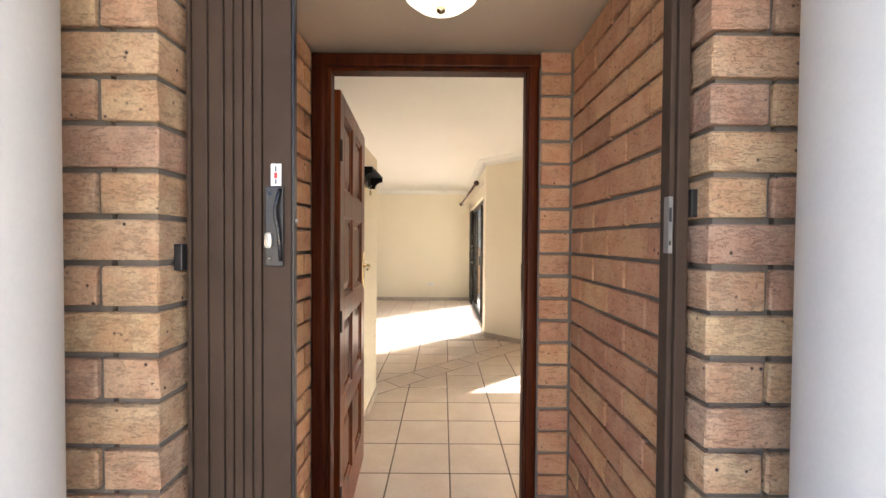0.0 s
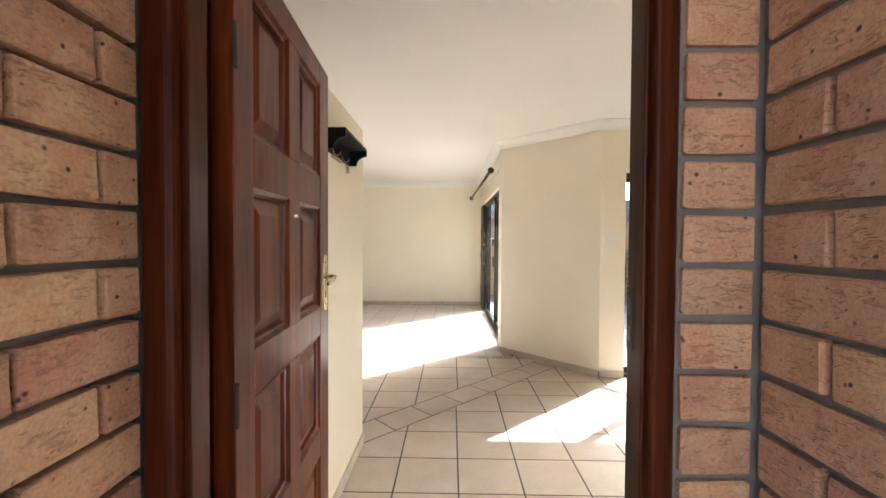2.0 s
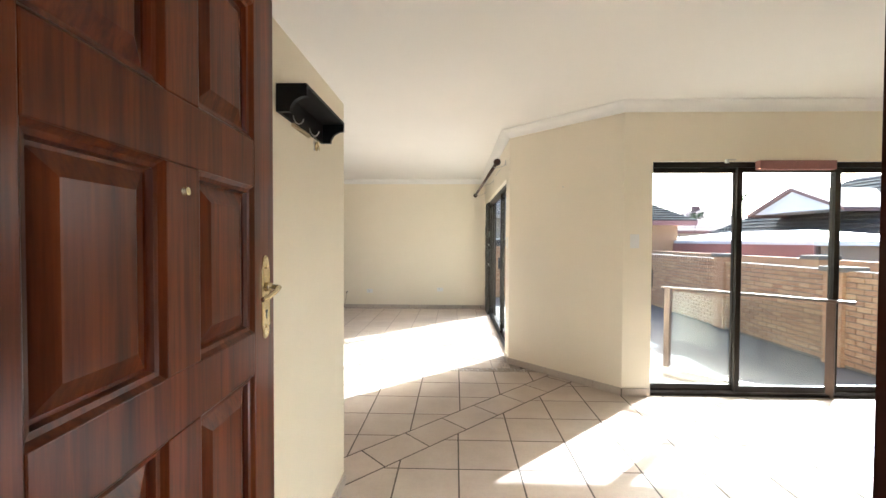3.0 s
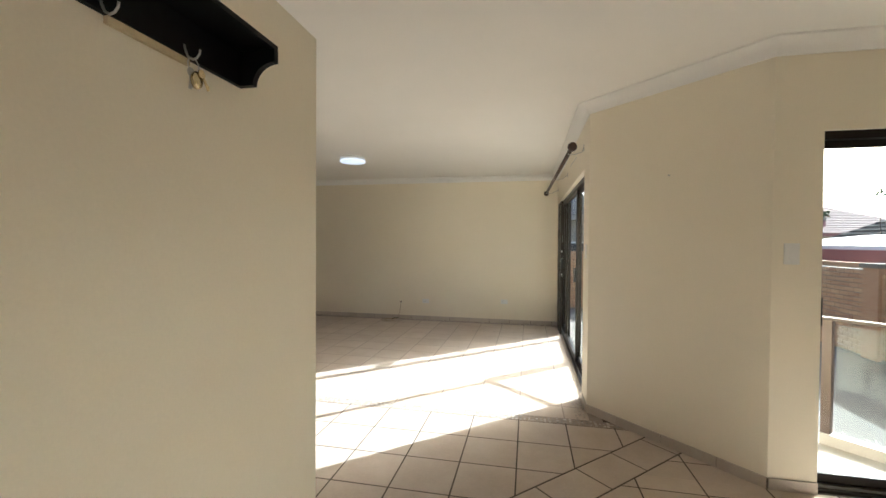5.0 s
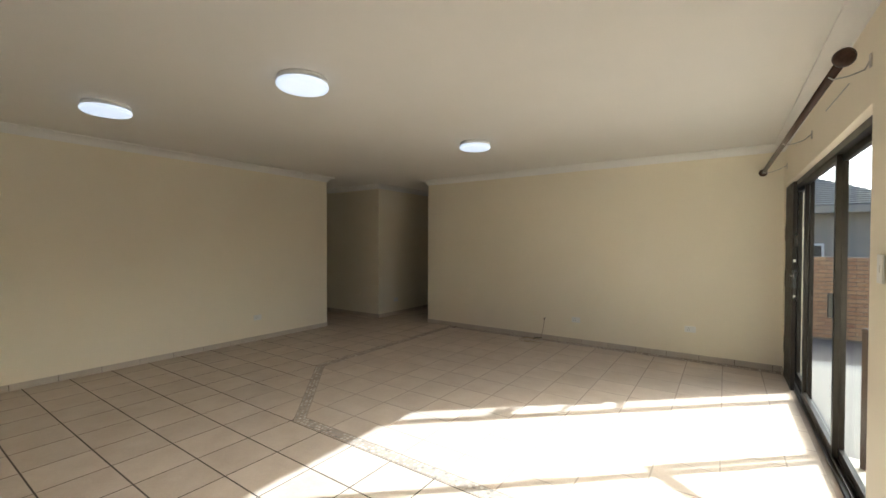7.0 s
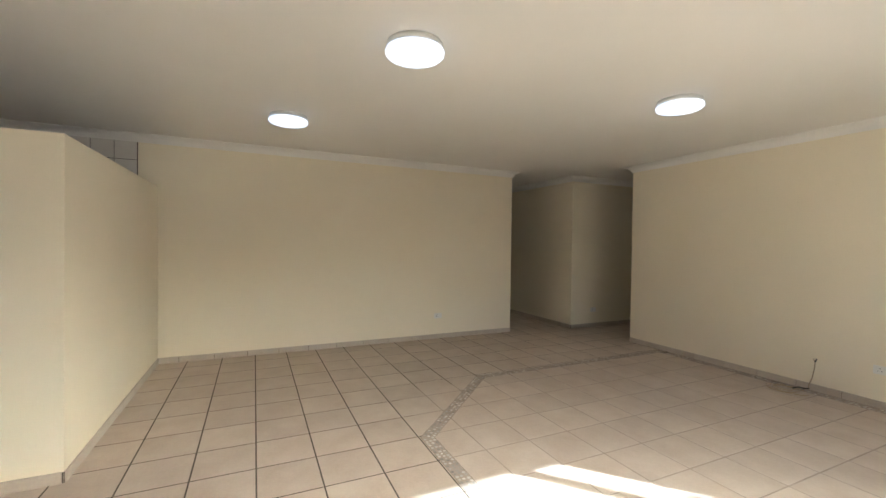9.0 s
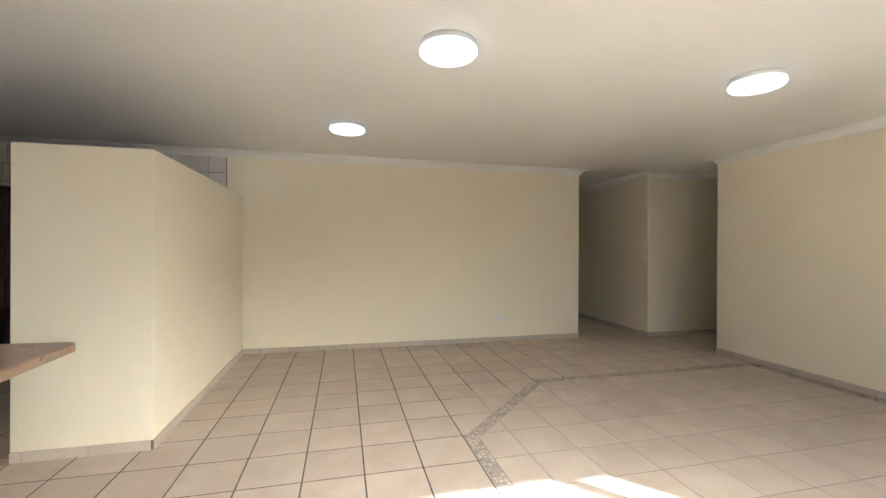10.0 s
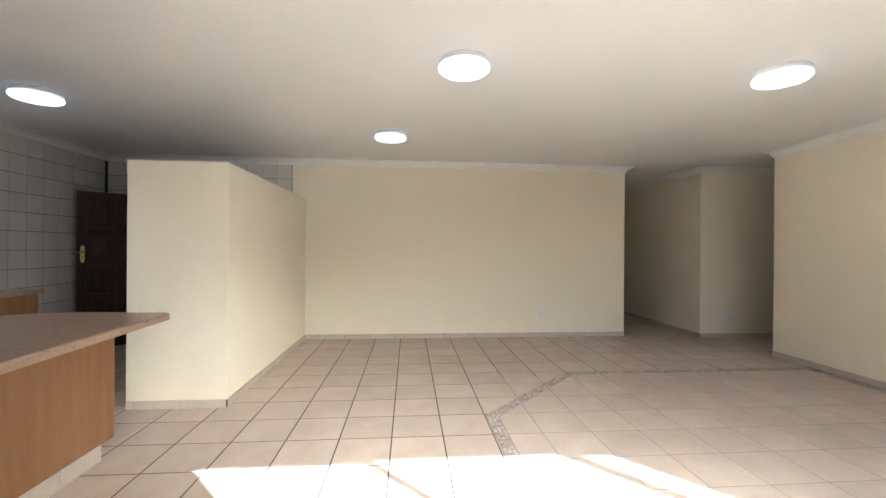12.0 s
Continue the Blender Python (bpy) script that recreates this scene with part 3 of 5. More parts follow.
lever_set(front_door, 0.737, 1.170, -1, 0.045)
lever_set(front_door, 0.737, 1.170, 1, 0.045)
part("door_viewer", cyl(bmesh.new(), (0.385, -0.022, 1.405), (0.385, -0.030, 1.405), 0.009, 0.007), M_BRASS, front_door, "brass peephole")
for z in (0.25, 1.0, 1.72):
    part("hinge", cyl(bmesh.new(), (-0.004, -0.026, z - 0.045), (-0.004, -0.026, z + 0.045), 0.006, seg=12), M_GATE, front_door, "bronze butt hinge", True)
part("latch_plate", bx(0.7995, 0.8015, -0.011, 0.011, 1.07, 1.27), M_BRASS, front_door, "brass latch plate")

structure("ceiling_porch", bx(-3.0, 3.0, 0.90, 1.80, 2.085, 2.20), M_PORCHCEIL, "tan painted porch ceiling", "ceiling")
structure("eave_front", bx(-4.0, 5.0, 0.1, 0.90, 2.30, 2.42), M_CEIL, "white boarded front eave", "eave")

porch_lamp = thing("porch_lamp", "round frosted glass bowl lamp on the porch ceiling", "ceiling lamp", "", (0.04, 1.28, 2.085))
part("rim", lathe([(0.0, 0.0), (0.125, 0.0), (0.127, -0.012), (0.12, -0.022), (0.10, -0.022)], 36), M_BRASS, porch_lamp, "thin brass rim", True)
part("bowl", lathe([(0.118, -0.018), (0.116, -0.035), (0.102, -0.060), (0.075, -0.082), (0.04, -0.094), (0.014, -0.097), (0.0, -0.097)], 36), M_BOWL, porch_lamp, "frosted glass bowl", True)
part("finial", lathe([(0.0, -0.095), (0.013, -0.097), (0.012, -0.104), (0.006, -0.109), (0.0, -0.110)], 18), M_BRASS, porch_lamp, "brass finial", True)

for _x in (-0.709, 0.762):
    column = thing("porch_column", "pale plastered round porch column", "column", "porch columns", (_x, 0.72, -0.03))
    part("shaft", lathe([(0.0, 0.0), (0.167, 0.0), (0.166, 0.6), (0.165, 1.5), (0.164, 2.33), (0.0, 2.33)], 48), M_COLUMN, column, "", True)

# security gate: a slatted panel pulled partly across, and its post
gate = thing("security_gate", "bronze slatted sliding security gate partly open", "gate", "", (0, 0.975, 0))
_e = [-0.452, -0.420, -0.388, -0.369, -0.350, -0.331, -0.312, -0.2525]
for a, b in zip(_e, _e[1:]):
    part("slat", bx(a + 0.0012, b - 0.0012, -0.012, 0.012, -0.02, 2.08, bevel=0.003), M_GATE, gate)
part("edge_strip", bx(-0.2525, -0.2475, -0.0135, 0.004, -0.02, 2.08, bevel=0.002), M_BLACK, gate, "black rubber edge strip")
part("side_channel", bx(-0.460, -0.452, -0.016, 0.030, -0.02, 2.08, bevel=0.002), M_GATE, gate)
_hp = part("handle_plate", bx(-0.304, -0.267, -0.019, -0.012, 1.298, 1.458, bevel=0.003), M_BLACK, gate, "black pull handle plate")
part("grip", tube([(-0.273, -0.018, 1.452), (-0.275, -0.024, 1.438), (-0.280, -0.026, 1.416), (-0.280, -0.026, 1.396), (-0.274, -0.026, 1.370), (-0.272, -0.024, 1.335), (-0.272, -0.018, 1.310)], 0.0042, 10), M_GLOSS, _hp, "glossy black grip", True)
part("cylinder", box(bmesh.new(), -0.3015, -0.2885, -0.023, -0.019, 1.334, 1.366, 0.006), M_STEEL, _hp, "steel key cylinder")
for z in (1.442, 1.315):
    part("screw", cyl(bmesh.new(), (-0.294, -0.019, z), (-0.294, -0.0205, z), 0.0032, seg=10), M_GLOSS, _hp)
_st = part("sticker", bx(-0.294, -0.273, -0.0132, -0.012, 1.459, 1.503, bevel=0.0005), M_WHITE, gate, "small white sticker with a red mark")
part("red_mark", bx(-0.287, -0.281, -0.0140, -0.0132, 1.474, 1.485), M_RED, _st)
for z0, z1 in ((1.463, 1.472), (1.487, 1.499)):
    part("print_bar", bx(-0.2855, -0.2825, -0.0138, -0.0132, z0, z1), M_GREYINK, _st)
part("bolt", cyl(bmesh.new(), (-0.2475, -0.004, 1.39), (-0.2435, -0.004, 1.39), 0.004, seg=10), M_STEEL, gate)

gate_post = thing("gate_post", "bronze steel gate post with a strike plate", "gate post", "", (0, 0.975, 0))
part("post", bx(0.5055, 0.529, -0.030, 0.032, -0.03, 2.085, bevel=0.003), M_GATE, gate_post)
part("stop_flange", bx(0.494, 0.5055, -0.023, 0.010, -0.03, 2.085, bevel=0.003), M_GATE, gate_post)
_sp = part("strike_plate", box(bx(0.4925, 0.5005, -0.0255, -0.023, 1.330, 1.442), 0.4925, 0.494, -0.023, -0.008, 1.330, 1.442), M_ZINC, gate_post, "zinc strike plate")
part("slot", bx(0.4932, 0.4982, -0.0262, -0.0255, 1.392, 1.420), M_BLACK, _sp)
part("slot", bx(0.4938, 0.4976, -0.0262, -0.0255, 1.346, 1.355), M_BLACK, _sp)
stop_r = thing("gate_bracket", "black plastic bracket on the brick reveal", "bracket", "gate brackets", (0.5365, 0.947, 1.428))
part("block", bx(-0.0074, 0.0040, -0.011, 0.018, -0.027, 0.027, bevel=0.001), M_BLACK, stop_r)
stop_l = thing("gate_bracket", "black plastic bracket on the brick reveal", "bracket", "gate brackets", (-0.468, 0.957, 1.316))
part("block", bx(-0.009, 0.0078, -0.013, 0.020, -0.026, 0.026, bevel=0.002), M_BLACK, stop_l)


# ---- living room and dining area ----
def led_lamp(x, y):
    o = thing("ceiling_lamp", "round flat white LED ceiling lamp, lit", "ceiling lamp", "LED ceiling lamps", (x, y, CEIL))
    part("base", lathe([(0.0, 0.0), (0.158, 0.0), (0.162, -0.012), (0.162, -0.040), (0.0, -0.040)], 48), M_WHITE, o, "", True)
    part("diffuser", lathe([(0.0, -0.036), (0.164, -0.036), (0.168, -0.044), (0.167, -0.058), (0.158, -0.068), (0.11, -0.073), (0.0, -0.074)], 48), M_LED, o, "glowing white diffuser", True)
    return o


first_lamp = led_lamp(-2.205, 5.452)
for p in ((-2.135, 7.615), (-3.95, 4.90), (-3.065, 2.148)):
    copy_thing(first_lamp, pose(*p, CEIL))


def sliding_door(name, label, m, w, h, panels, with_handle):
    """A sliding door in its opening; x along it, y outwards. panels: (start, end, track)."""
    o = thing(name, label, "sliding door")
    o.matrix_world = m
    o["kind"] = "structure"
    part("outer_jamb", bx(0, 0.028, 0.0, 0.085, 0, h, bevel=0.002), M_ALU, o)
    part("outer_jamb", bx(w - 0.028, w, 0.0, 0.085, 0, h, bevel=0.002), M_ALU, o)
    part("outer_head", bx(0.028, w - 0.028, 0.0, 0.085, h - 0.045, h, bevel=0.002), M_ALU, o)
    sill = part("sill", bx(0.028, w - 0.028, -0.01, 0.095, 0.0, 0.016), M_ALU, o)
    for y in (0.012, 0.040, 0.068):
        part("track", bx(0.028, w - 0.028, y, y + 0.006, 0.016, 0.030), M_TRACK, sill)
    for x0, x1, k in panels:
        y0 = 0.012 + 0.034 * k
        pn = part("panel_stile", bx(x0, x0 + 0.045, y0, y0 + 0.030, 0.026, h - 0.04, bevel=0.002), M_ALU, o)
        part("panel_stile", bx(x1 - 0.045, x1, y0, y0 + 0.030, 0.026, h - 0.04, bevel=0.002), M_ALU, o)
        part("panel_rail", bx(x0 + 0.045, x1 - 0.045, y0, y0 + 0.030, 0.026, 0.082, bevel=0.002), M_ALU, o)
        part("panel_rail", bx(x0 + 0.045, x1 - 0.045, y0, y0 + 0.030, h - 0.085, h - 0.04, bevel=0.002), M_ALU, o)
        gp = part("pane", bx(x0 + 0.04, x1 - 0.04, y0 + 0.012, y0 + 0.018, 0.078, h - 0.08), M_GLASS, o)
        gp.visible_shadow = False
    if with_handle is not None:
        hx = with_handle
        part("pull_handle", bx(hx, hx + 0.018, -0.016, 0.012, 0.93, 1.09, bevel=0.004), M_BLACK, o, "black pull handle")
    return o


slider_n = sliding_door("window_1", "dark bronze aluminium patio sliding door", pose(N0 - 0.055, Y_D + 0.03, 0), N1 - N0 + 0.055, NH, [(0.028, 0.83, 1), (0.79, 1.655, 0), (1.615, N1 - N0 + 0.027, 1)], 0.055)
slider_e = sliding_door("window_2", "wide dark bronze aluminium sliding door", pose(X_E + 0.045, E1, 0, 0, 0, -90), E1 - E0, EH, [(0.028, 0.79, 1), (0.735, 2.03, 0), (1.96, E1 - E0 - 0.028, 1)], 1.99)

trellis = thing("trellis_gate", "folded dark steel trellis security gate", "security gate", "", (X_E + 0.02, E1 - 0.03, 0.02))
for i in range(14):
    y = -0.040 * i
    part("upright", bx(-0.024, 0.004, y - 0.022, y, 0.0, EH - 0.05, bevel=0.002), M_ALU, trellis)
for i in range(13):
    for j in range(9):
        z = 0.16 + 0.21 * j
        bm = bmesh.new()
        cyl(bm, (-0.006 - 0.006 * (i % 2), -0.040 * i - 0.020, z - 0.09), (-0.006 - 0.006 * (i % 2), -0.040 * (i + 1) - 0.004, z + 0.09), 0.005, seg=8)
        part("lattice_bar", bm, M_ALU, trellis)
for z0, z1 in ((0.25, 0.42), (0.95, 1.12), (1.42, 1.58)):
    part("clasp", bx(-0.028, -0.020, -0.03, 0.006, z0, z1, bevel=0.002), M_GATE, trellis)
_lk = part("lock_case", bx(-0.026, 0.004, -0.578, -0.544, 0.98, 1.14, bevel=0.003), M_BLACK, trellis, "black lock case")
part("key_knob", cyl(bmesh.new(), (-0.026, -0.561, 1.09), (-0.036, -0.561, 1.09), 0.008, seg=12), M_STEEL, _lk)
for z0, z1 in ((1.372, 1.472), (1.130, 1.150), (0.862, 0.892)):
    part("hook_bolt", bx(-0.010, 0.0, -0.735, -0.575, z0, z1, bevel=0.002), M_ALU, trellis)
for z in (0.88, 1.22):
    part("catch", bx(-0.016, 0.0, -0.572, -0.543, z, z + 0.026), M_STEEL, trellis)

# curtain rod over the wide sliding door
rod = thing("curtain_rod", "dark brown wooden curtain rod with ball finials", "curtain rod", "", (0.4975, 7.80, 2.195), 1.17)
part("pole", cyl(bmesh.new(), (0, -1.645, 0), (0, 1.62, 0), 0.019, 0.019, 20), M_ROD, rod, "", True)
for s, y in ((-1, -1.645), (1, 1.62)):
    bm = lathe([(0.0, 0.0), (0.024, 0.0), (0.026, 0.008), (0.020, 0.014), (0.032, 0.026), (0.040, 0.046), (0.036, 0.066), (0.020, 0.078), (0.0, 0.080)], 20)
    bmesh.ops.transform(bm, matrix=pose(0, y, 0, -90 * s), verts=bm.verts)
    part("finial", bm, M_ROD, rod, "", True)
for y in (-1.50, 0.0, 1.48):
    part("bracket", tube([(0.152 + 0.0204 * y, y, 0.035), (0.105, y, -0.006), (0.05, y, -0.024), (0.0, y, -0.028), (-0.016, y, -0.014)], 0.0035, 8), M_STEEL, rod, "bent steel bracket", True)
    part("bracket_plate", bx(0.150 + 0.0204 * y, 0.154 + 0.0204 * y, y - 0.012, y + 0.012, 0.0, 0.06), M_STEEL, rod)
part("drip_rod", cyl(bmesh.new(), (0.07, -1.42, -0.035), (0.07, -0.95, -0.035), 0.003, seg=8), M_STEEL, rod, "thin steel wire")


def wall_plate(name, label, category, m, w, h, rockers):
    o = thing(name, label, category)
    o.matrix_world = m
    part("plate", bx(-w / 2, w / 2, -0.009, 0.0, -h / 2, h / 2, bevel=0.003), M_WHITE, o)
    for x, z, rw, rh in rockers:
        part("rocker", bx(x - rw / 2, x + rw / 2, -0.0125, -0.009, z - rh / 2, z + rh / 2, bevel=0.0015), M_WHITE, o)
    return o


wall_plate("light_switch", "white plastic light switch plate on the cream wall", "switch", pose(1.603, Y_D - 0.001, 1.328), 0.075, 0.118, [(0, 0.022, 0.022, 0.03), (0, -0.022, 0.022, 0.03)])
wall_plate("light_switch", "white plastic light switch beside the wide sliding door", "switch", pose(X_E - 0.001, 6.10, 1.31, 0, 0, -90), 0.070, 0.118, [(0, 0, 0.022, 0.03)])


def socket(x, y, z, rz, label):
    o = wall_plate("wall_socket", label, "socket", pose(x, y, z, 0, 0, rz), 0.118, 0.075, [(0.040, 0.0, 0.014, 0.024)])
    for dx, dz in ((0, 0.014), (-0.012, -0.008), (0.012, -0.008)):
        part("pin_hole", cyl(bmesh.new(), (dx - 0.014, -0.0092, dz), (dx - 0.014, -0.0105, dz), 0.004, seg=10), M_GREYINK, o)
    return o


socket(-0.215, Y_N - 0.001, 0.365, 0, "white plastic wall socket low on the cream wall")
socket(-1.60, Y_N - 0.001, 0.33, 0, "white plastic blank plate low on the cream wall")
socket(X_W + 0.001, 7.05, 0.33, 90, "white plastic wall socket low on the cream wall")
socket(BLOCK[0] + 0.001, 9.85, 0.29, 90, "white plastic wall socket in the passage")

tv_cable = thing("aerial_cable", "beige aerial cable hanging from the wall and coiled on the floor", "cable", "", (-2.08, Y_N, 0))
part("wall_outlet", bx(-0.03, 0.03, -0.012, -0.001, 0.26, 0.335, bevel=0.003), M_CREAM, tv_cable, "painted outlet plate")
part("hanging_cable", tube([(0.0, -0.012, 0.305), (0.02, -0.05, 0.315), (0.035, -0.055, 0.29), (0.02, -0.03, 0.22), (0.0, -0.022, 0.12), (-0.02, -0.03, 0.05), (-0.02, -0.05, 0.012), (-0.06, -0.10, 0.008)], 0.0045, 8), M_CABLE, tv_cable, "", True)
part("plug", cyl(bmesh.new(), (0.035, -0.055, 0.292), (0.055, -0.075, 0.325), 0.006, seg=10), M_BLACK, tv_cable, "black cable plug")
for i, (r, cx, cy) in enumerate(((0.10, -0.12, -0.22), (0.12, -0.10, -0.24), (0.085, -0.14, -0.20))):
    pts = [(cx + r * (1.4 if i == 1 else 1.0) * math.cos(a * 0.3 + i), cy + r * math.sin(a * 0.3 + i), 0.006 + 0.004 * i + 0.003 * math.sin(a)) for a in range(22 - 3 * i)]
    part("coil", tube(pts, 0.0045, 6), M_CABLE, tv_cable, "", True)
part("knot", tube([(-0.05, -0.09, 0.008), (-0.02, -0.13, 0.03), (0.01, -0.10, 0.035), (-0.03, -0.08, 0.02), (-0.06, -0.12, 0.03), (-0.10, -0.15, 0.01)], 0.006, 8), M_BLACK, tv_cable, "black taped cable end", True)

nail = thing("wall_hook", "small screw plug in the diagonal wall", "hook", "", (1.105, 5.508, 1.843), -46)
part("plug", cyl(bmesh.new(), (0, 0.02, 0), (0, -0.012, 0), 0.007, 0.005, 10), M_STEEL, nail)
latch = thing("blind_bracket", "small white blind bracket above the patio door", "bracket", "", (2.36, Y_D, 2.01))
part("plate", bx(-0.012, 0.012, -0.02, 0.0, -0.02, 0.012, bevel=0.002), M_WHITE, latch)
part("clip", bx(0.0, 0.06, -0.03, -0.018, 0.0, 0.012, bevel=0.002), M_STEEL, latch)
pelmet = thing("blind_roll", "reddish brown wooden blind rail above the patio door", "blind", "", (2.60, Y_D - 0.001, 1.985))
part("rail", bx(0.0, 0.62, -0.06, 0.0, -0.055, 0.02, bevel=0.004), M_FASCIA, pelmet)

# key shelf on the part-height wall
shelf = thing("key_shelf", "black painted wooden key shelf with hooks", "shelf", "", (NIB_X, 2.905, 1.756))
SL = 0.465
for y in (0.0, SL - 0.016):
    prof = [(0.0, 0.0), (0.042, 0.0)] + [(0.104 - 0.058 * math.sin(a), 0.052 * math.cos(a)) for a in [i * math.pi / 16 for i in range(8, -1, -1)]] + [(0.104, 0.082), (0.0, 0.082)]
    bm = bmesh.new()
    f0 = [bm.verts.new((x, y, z)) for x, z in prof]
    f1 = [bm.verts.new((x, y + 0.016, z)) for x, z in prof]
    bm.faces.new(f0)
    bm.faces.new(f1[::-1])
    for i in range(len(prof)):
        j = (i + 1) % len(prof)
        bm.faces.new((f0[i], f0[j], f1[j], f1[i]))
    part("bracket", bm, M_SHELF, shelf)
part("board", bx(0.0, 0.104, 0.0, SL, 0.0822, 0.094, bevel=0.001), M_SHELF, shelf)
part("back", bx(0.0, 0.012, 0.016, SL - 0.016, 0.0, 0.082), M_SHELF, shelf)
part("batten", bx(0.0, 0.010, 0.13, 0.30, -0.014, -0.0005, bevel=0.001), M_BATTEN, shelf, "pale bare wood batten")
for y in (0.115, 0.283):
    part("hook", tube([(0.012, y, 0.022), (0.016, y, 0.008), (0.022, y, -0.004), (0.032, y, -0.010), (0.042, y, -0.008), (0.049, y, 0.0), (0.050, y, 0.008)], 0.0022, 8), M_STEEL, shelf, "bent steel hook", True)
keys = thing("key_bunch", "bunch of brass keys hanging from the shelf hook", "keys", "", (NIB_X + 0.034, 2.905 + 0.283, 1.756 - 0.012))
part("ring", tube([(0.0, 0.014 * math.cos(a * math.pi / 8), -0.010 + 0.014 * math.sin(a * math.pi / 8)) for a in range(17)], 0.0012, 6), M_STEEL, keys, "steel key ring", True)
_fob = lathe([(0.0, -0.0035), (0.0125, -0.0035), (0.0135, 0.0), (0.0125, 0.0035), (0.0, 0.0035)], 18)
bmesh.ops.transform(_fob, matrix=pose(0.006, 0.002, -0.040, 0, 90) @ Matrix.Diagonal((1.35, 1.0, 1.0, 1.0)), verts=_fob.verts)
part("fob", _fob, M_BRASS, keys, "oval brass key fob", True)
for i, (dx, dy, rx) in enumerate(((0.0, -0.014, -4), (0.010, 0.012, 34))):
    bm = lathe([(0.0, -0.001), (0.009, -0.001), (0.009, 0.001), (0.0, 0.001)], 14)
    bmesh.ops.transform(bm, matrix=pose(0, 0, -0.010, 0, 90), verts=bm.verts)
    box(bm, -0.001, 0.001, -0.003, 0.003, -0.044, -0.018)
    box(bm, -0.001, 0.001, 0.003, 0.0055, -0.040, -0.034)
    bmesh.ops.transform(bm, matrix=pose(dx, dy * 0.4, -0.016, rx), verts=bm.verts)
    part("key", bm, M_STEEL if i == 0 else M_BRASS, keys)


# ---- kitchen ----
def cabinet(name, label, x0, x1, y0, y1, doors, front):
    o = thing(name, label, "cabinet")
    part("body", bx(x0, x1, y0, y1, 0.12, 0.845), M_OAK, o)
    part("plinth", bx(x0 + 0.01, x1 - 0.01, y0 + 0.03, y1 - 0.04, 0.0, 0.12), M_SKIRT, o, "beige tiled plinth")
    w = (x1 - x0) / max(doors, 1)
    for i in range(doors):
        d = part("door", bx(x0 + i * w + 0.003, x0 + (i + 1) * w - 0.003, front, front + 0.018, 0.13, 0.838, bevel=0.002), M_OAK, o)
        hx = x0 + (i + 0.88 if i % 2 == 0 else i + 0.12) * w
        part("handle", tube([(hx, front + 0.016, 0.78), (hx, front + 0.042, 0.772), (hx, front + 0.046, 0.74), (hx, front + 0.042, 0.708), (hx, front + 0.016, 0.70)], 0.005, 8), M_BRASS, d, "antique brass bow handle", True)
    return o


peninsula = thing("breakfast_counter", "pale oak kitchen counter with a brown laminate top", "counter")
part("side_panel", bx(-2.195, NIB_X - 0.12, 3.305, 3.325, 0.125, 0.845, bevel=0.001), M_OAK, peninsula, "pale oak veneer panel")
part("end_panel", bx(-2.195, -2.175, 2.80, 3.305, 0.125, 0.845, bevel=0.001), M_OAK, peninsula)
part("carcass", bx(-2.175, NIB_X - 0.12, 2.80, 3.305, 0.125, 0.845), M_OAK, peninsula)
for i in range(5):
    part("plinth_tile", bx(-2.15 + 0.29 * i, -2.15 + 0.29 * (i + 1) - 0.004, 3.265, 3.285, 0.0, 0.124), M_SKIRT, peninsula)
part("plinth_core", bx(-2.14, NIB_X - 0.12, 2.84, 3.265, 0.0, 0.125), M_SKIRT, peninsula)
_o = [(NIB_X - 0.125, 2.72), (NIB_X - 0.125, 3.742), (-1.04, 3.735), (-1.69, 3.705), (-1.99, 3.690), (-2.12, 3.684), (-2.147, 3.668), (-2.155, 3.635), (-2.185, 3.165), (-2.14, 2.93), (-2.08, 2.83), (-1.98, 2.75)]
part("worktop", prism(_o, 0.846, 0.884, 0.006), M_TOP, peninsula, "speckled brown laminate worktop")

base = cabinet("base_cabinet", "pale oak kitchen base cabinet with brass handles", -3.56, -2.60, Y_S + 0.02, 1.74, 2, 1.74)
copy_thing(base, pose(0.96, 0, 0))
copy_thing(base, pose(1.92, 0, 0))
worktop = thing("kitchen_worktop", "speckled brown laminate worktop on the base cabinets", "worktop")
part("slab", bx(-3.60, -0.66, Y_S + 0.012, 1.78, 0.846, 0.884, bevel=0.006), M_TOP, worktop)

kitchen_door = thing("kitchen_door", "dark walnut panelled kitchen door standing ajar", "door", "", (-4.885, 1.075, 0.01), 128.2)
panelled_leaf(0.80, 1.94, 0.044, [(0.10, 0.345), (0.445, 0.70)], [(0.20, 0.54), (0.66, 1.0), (1.10, 1.45), (1.54, 1.85)], M_DOOR2, kitchen_door, M_DOOR2)
lever_set(kitchen_door, 0.055, 1.17, -1, 0.044)


# ---- yard, seen through the sliding doors ----
structure("pavement_patio", prism([(X_E + 0.16, 6.0), (1.53, 5.315), (3.25, 5.315), (2.42, 6.14), (0.93, 7.78), (X_E + 0.16, 7.80)], -0.62, -0.12), M_PATIO_TILE, "pale patio paving outside the sliding doors", "patio")
structure("pavement_side", bx(X_E + 0.16, 2.0, 7.82, 10.8, -0.62, -0.16), M_PAVING, "grey brown paving beside the house", "patio")
# unseen wall added opposite the porch to throw warm sunlight back at it
structure("wall_garden_front", bx(-9.0, 9.0, -7.2, -7.0, -0.62, 1.9), M_PLASTER, "pale plastered wall, unseen, added to bounce sunlight onto the porch", "wall")
# unseen slab, placed and sized to cut off the dining floor's sun patch
structure("eave_patio", bx(1.55, 7.4, 5.312, 7.0, 2.50, 2.62), M_CEIL, "white patio roof slab, unseen, cutting the sun above the sliding door", "eave")
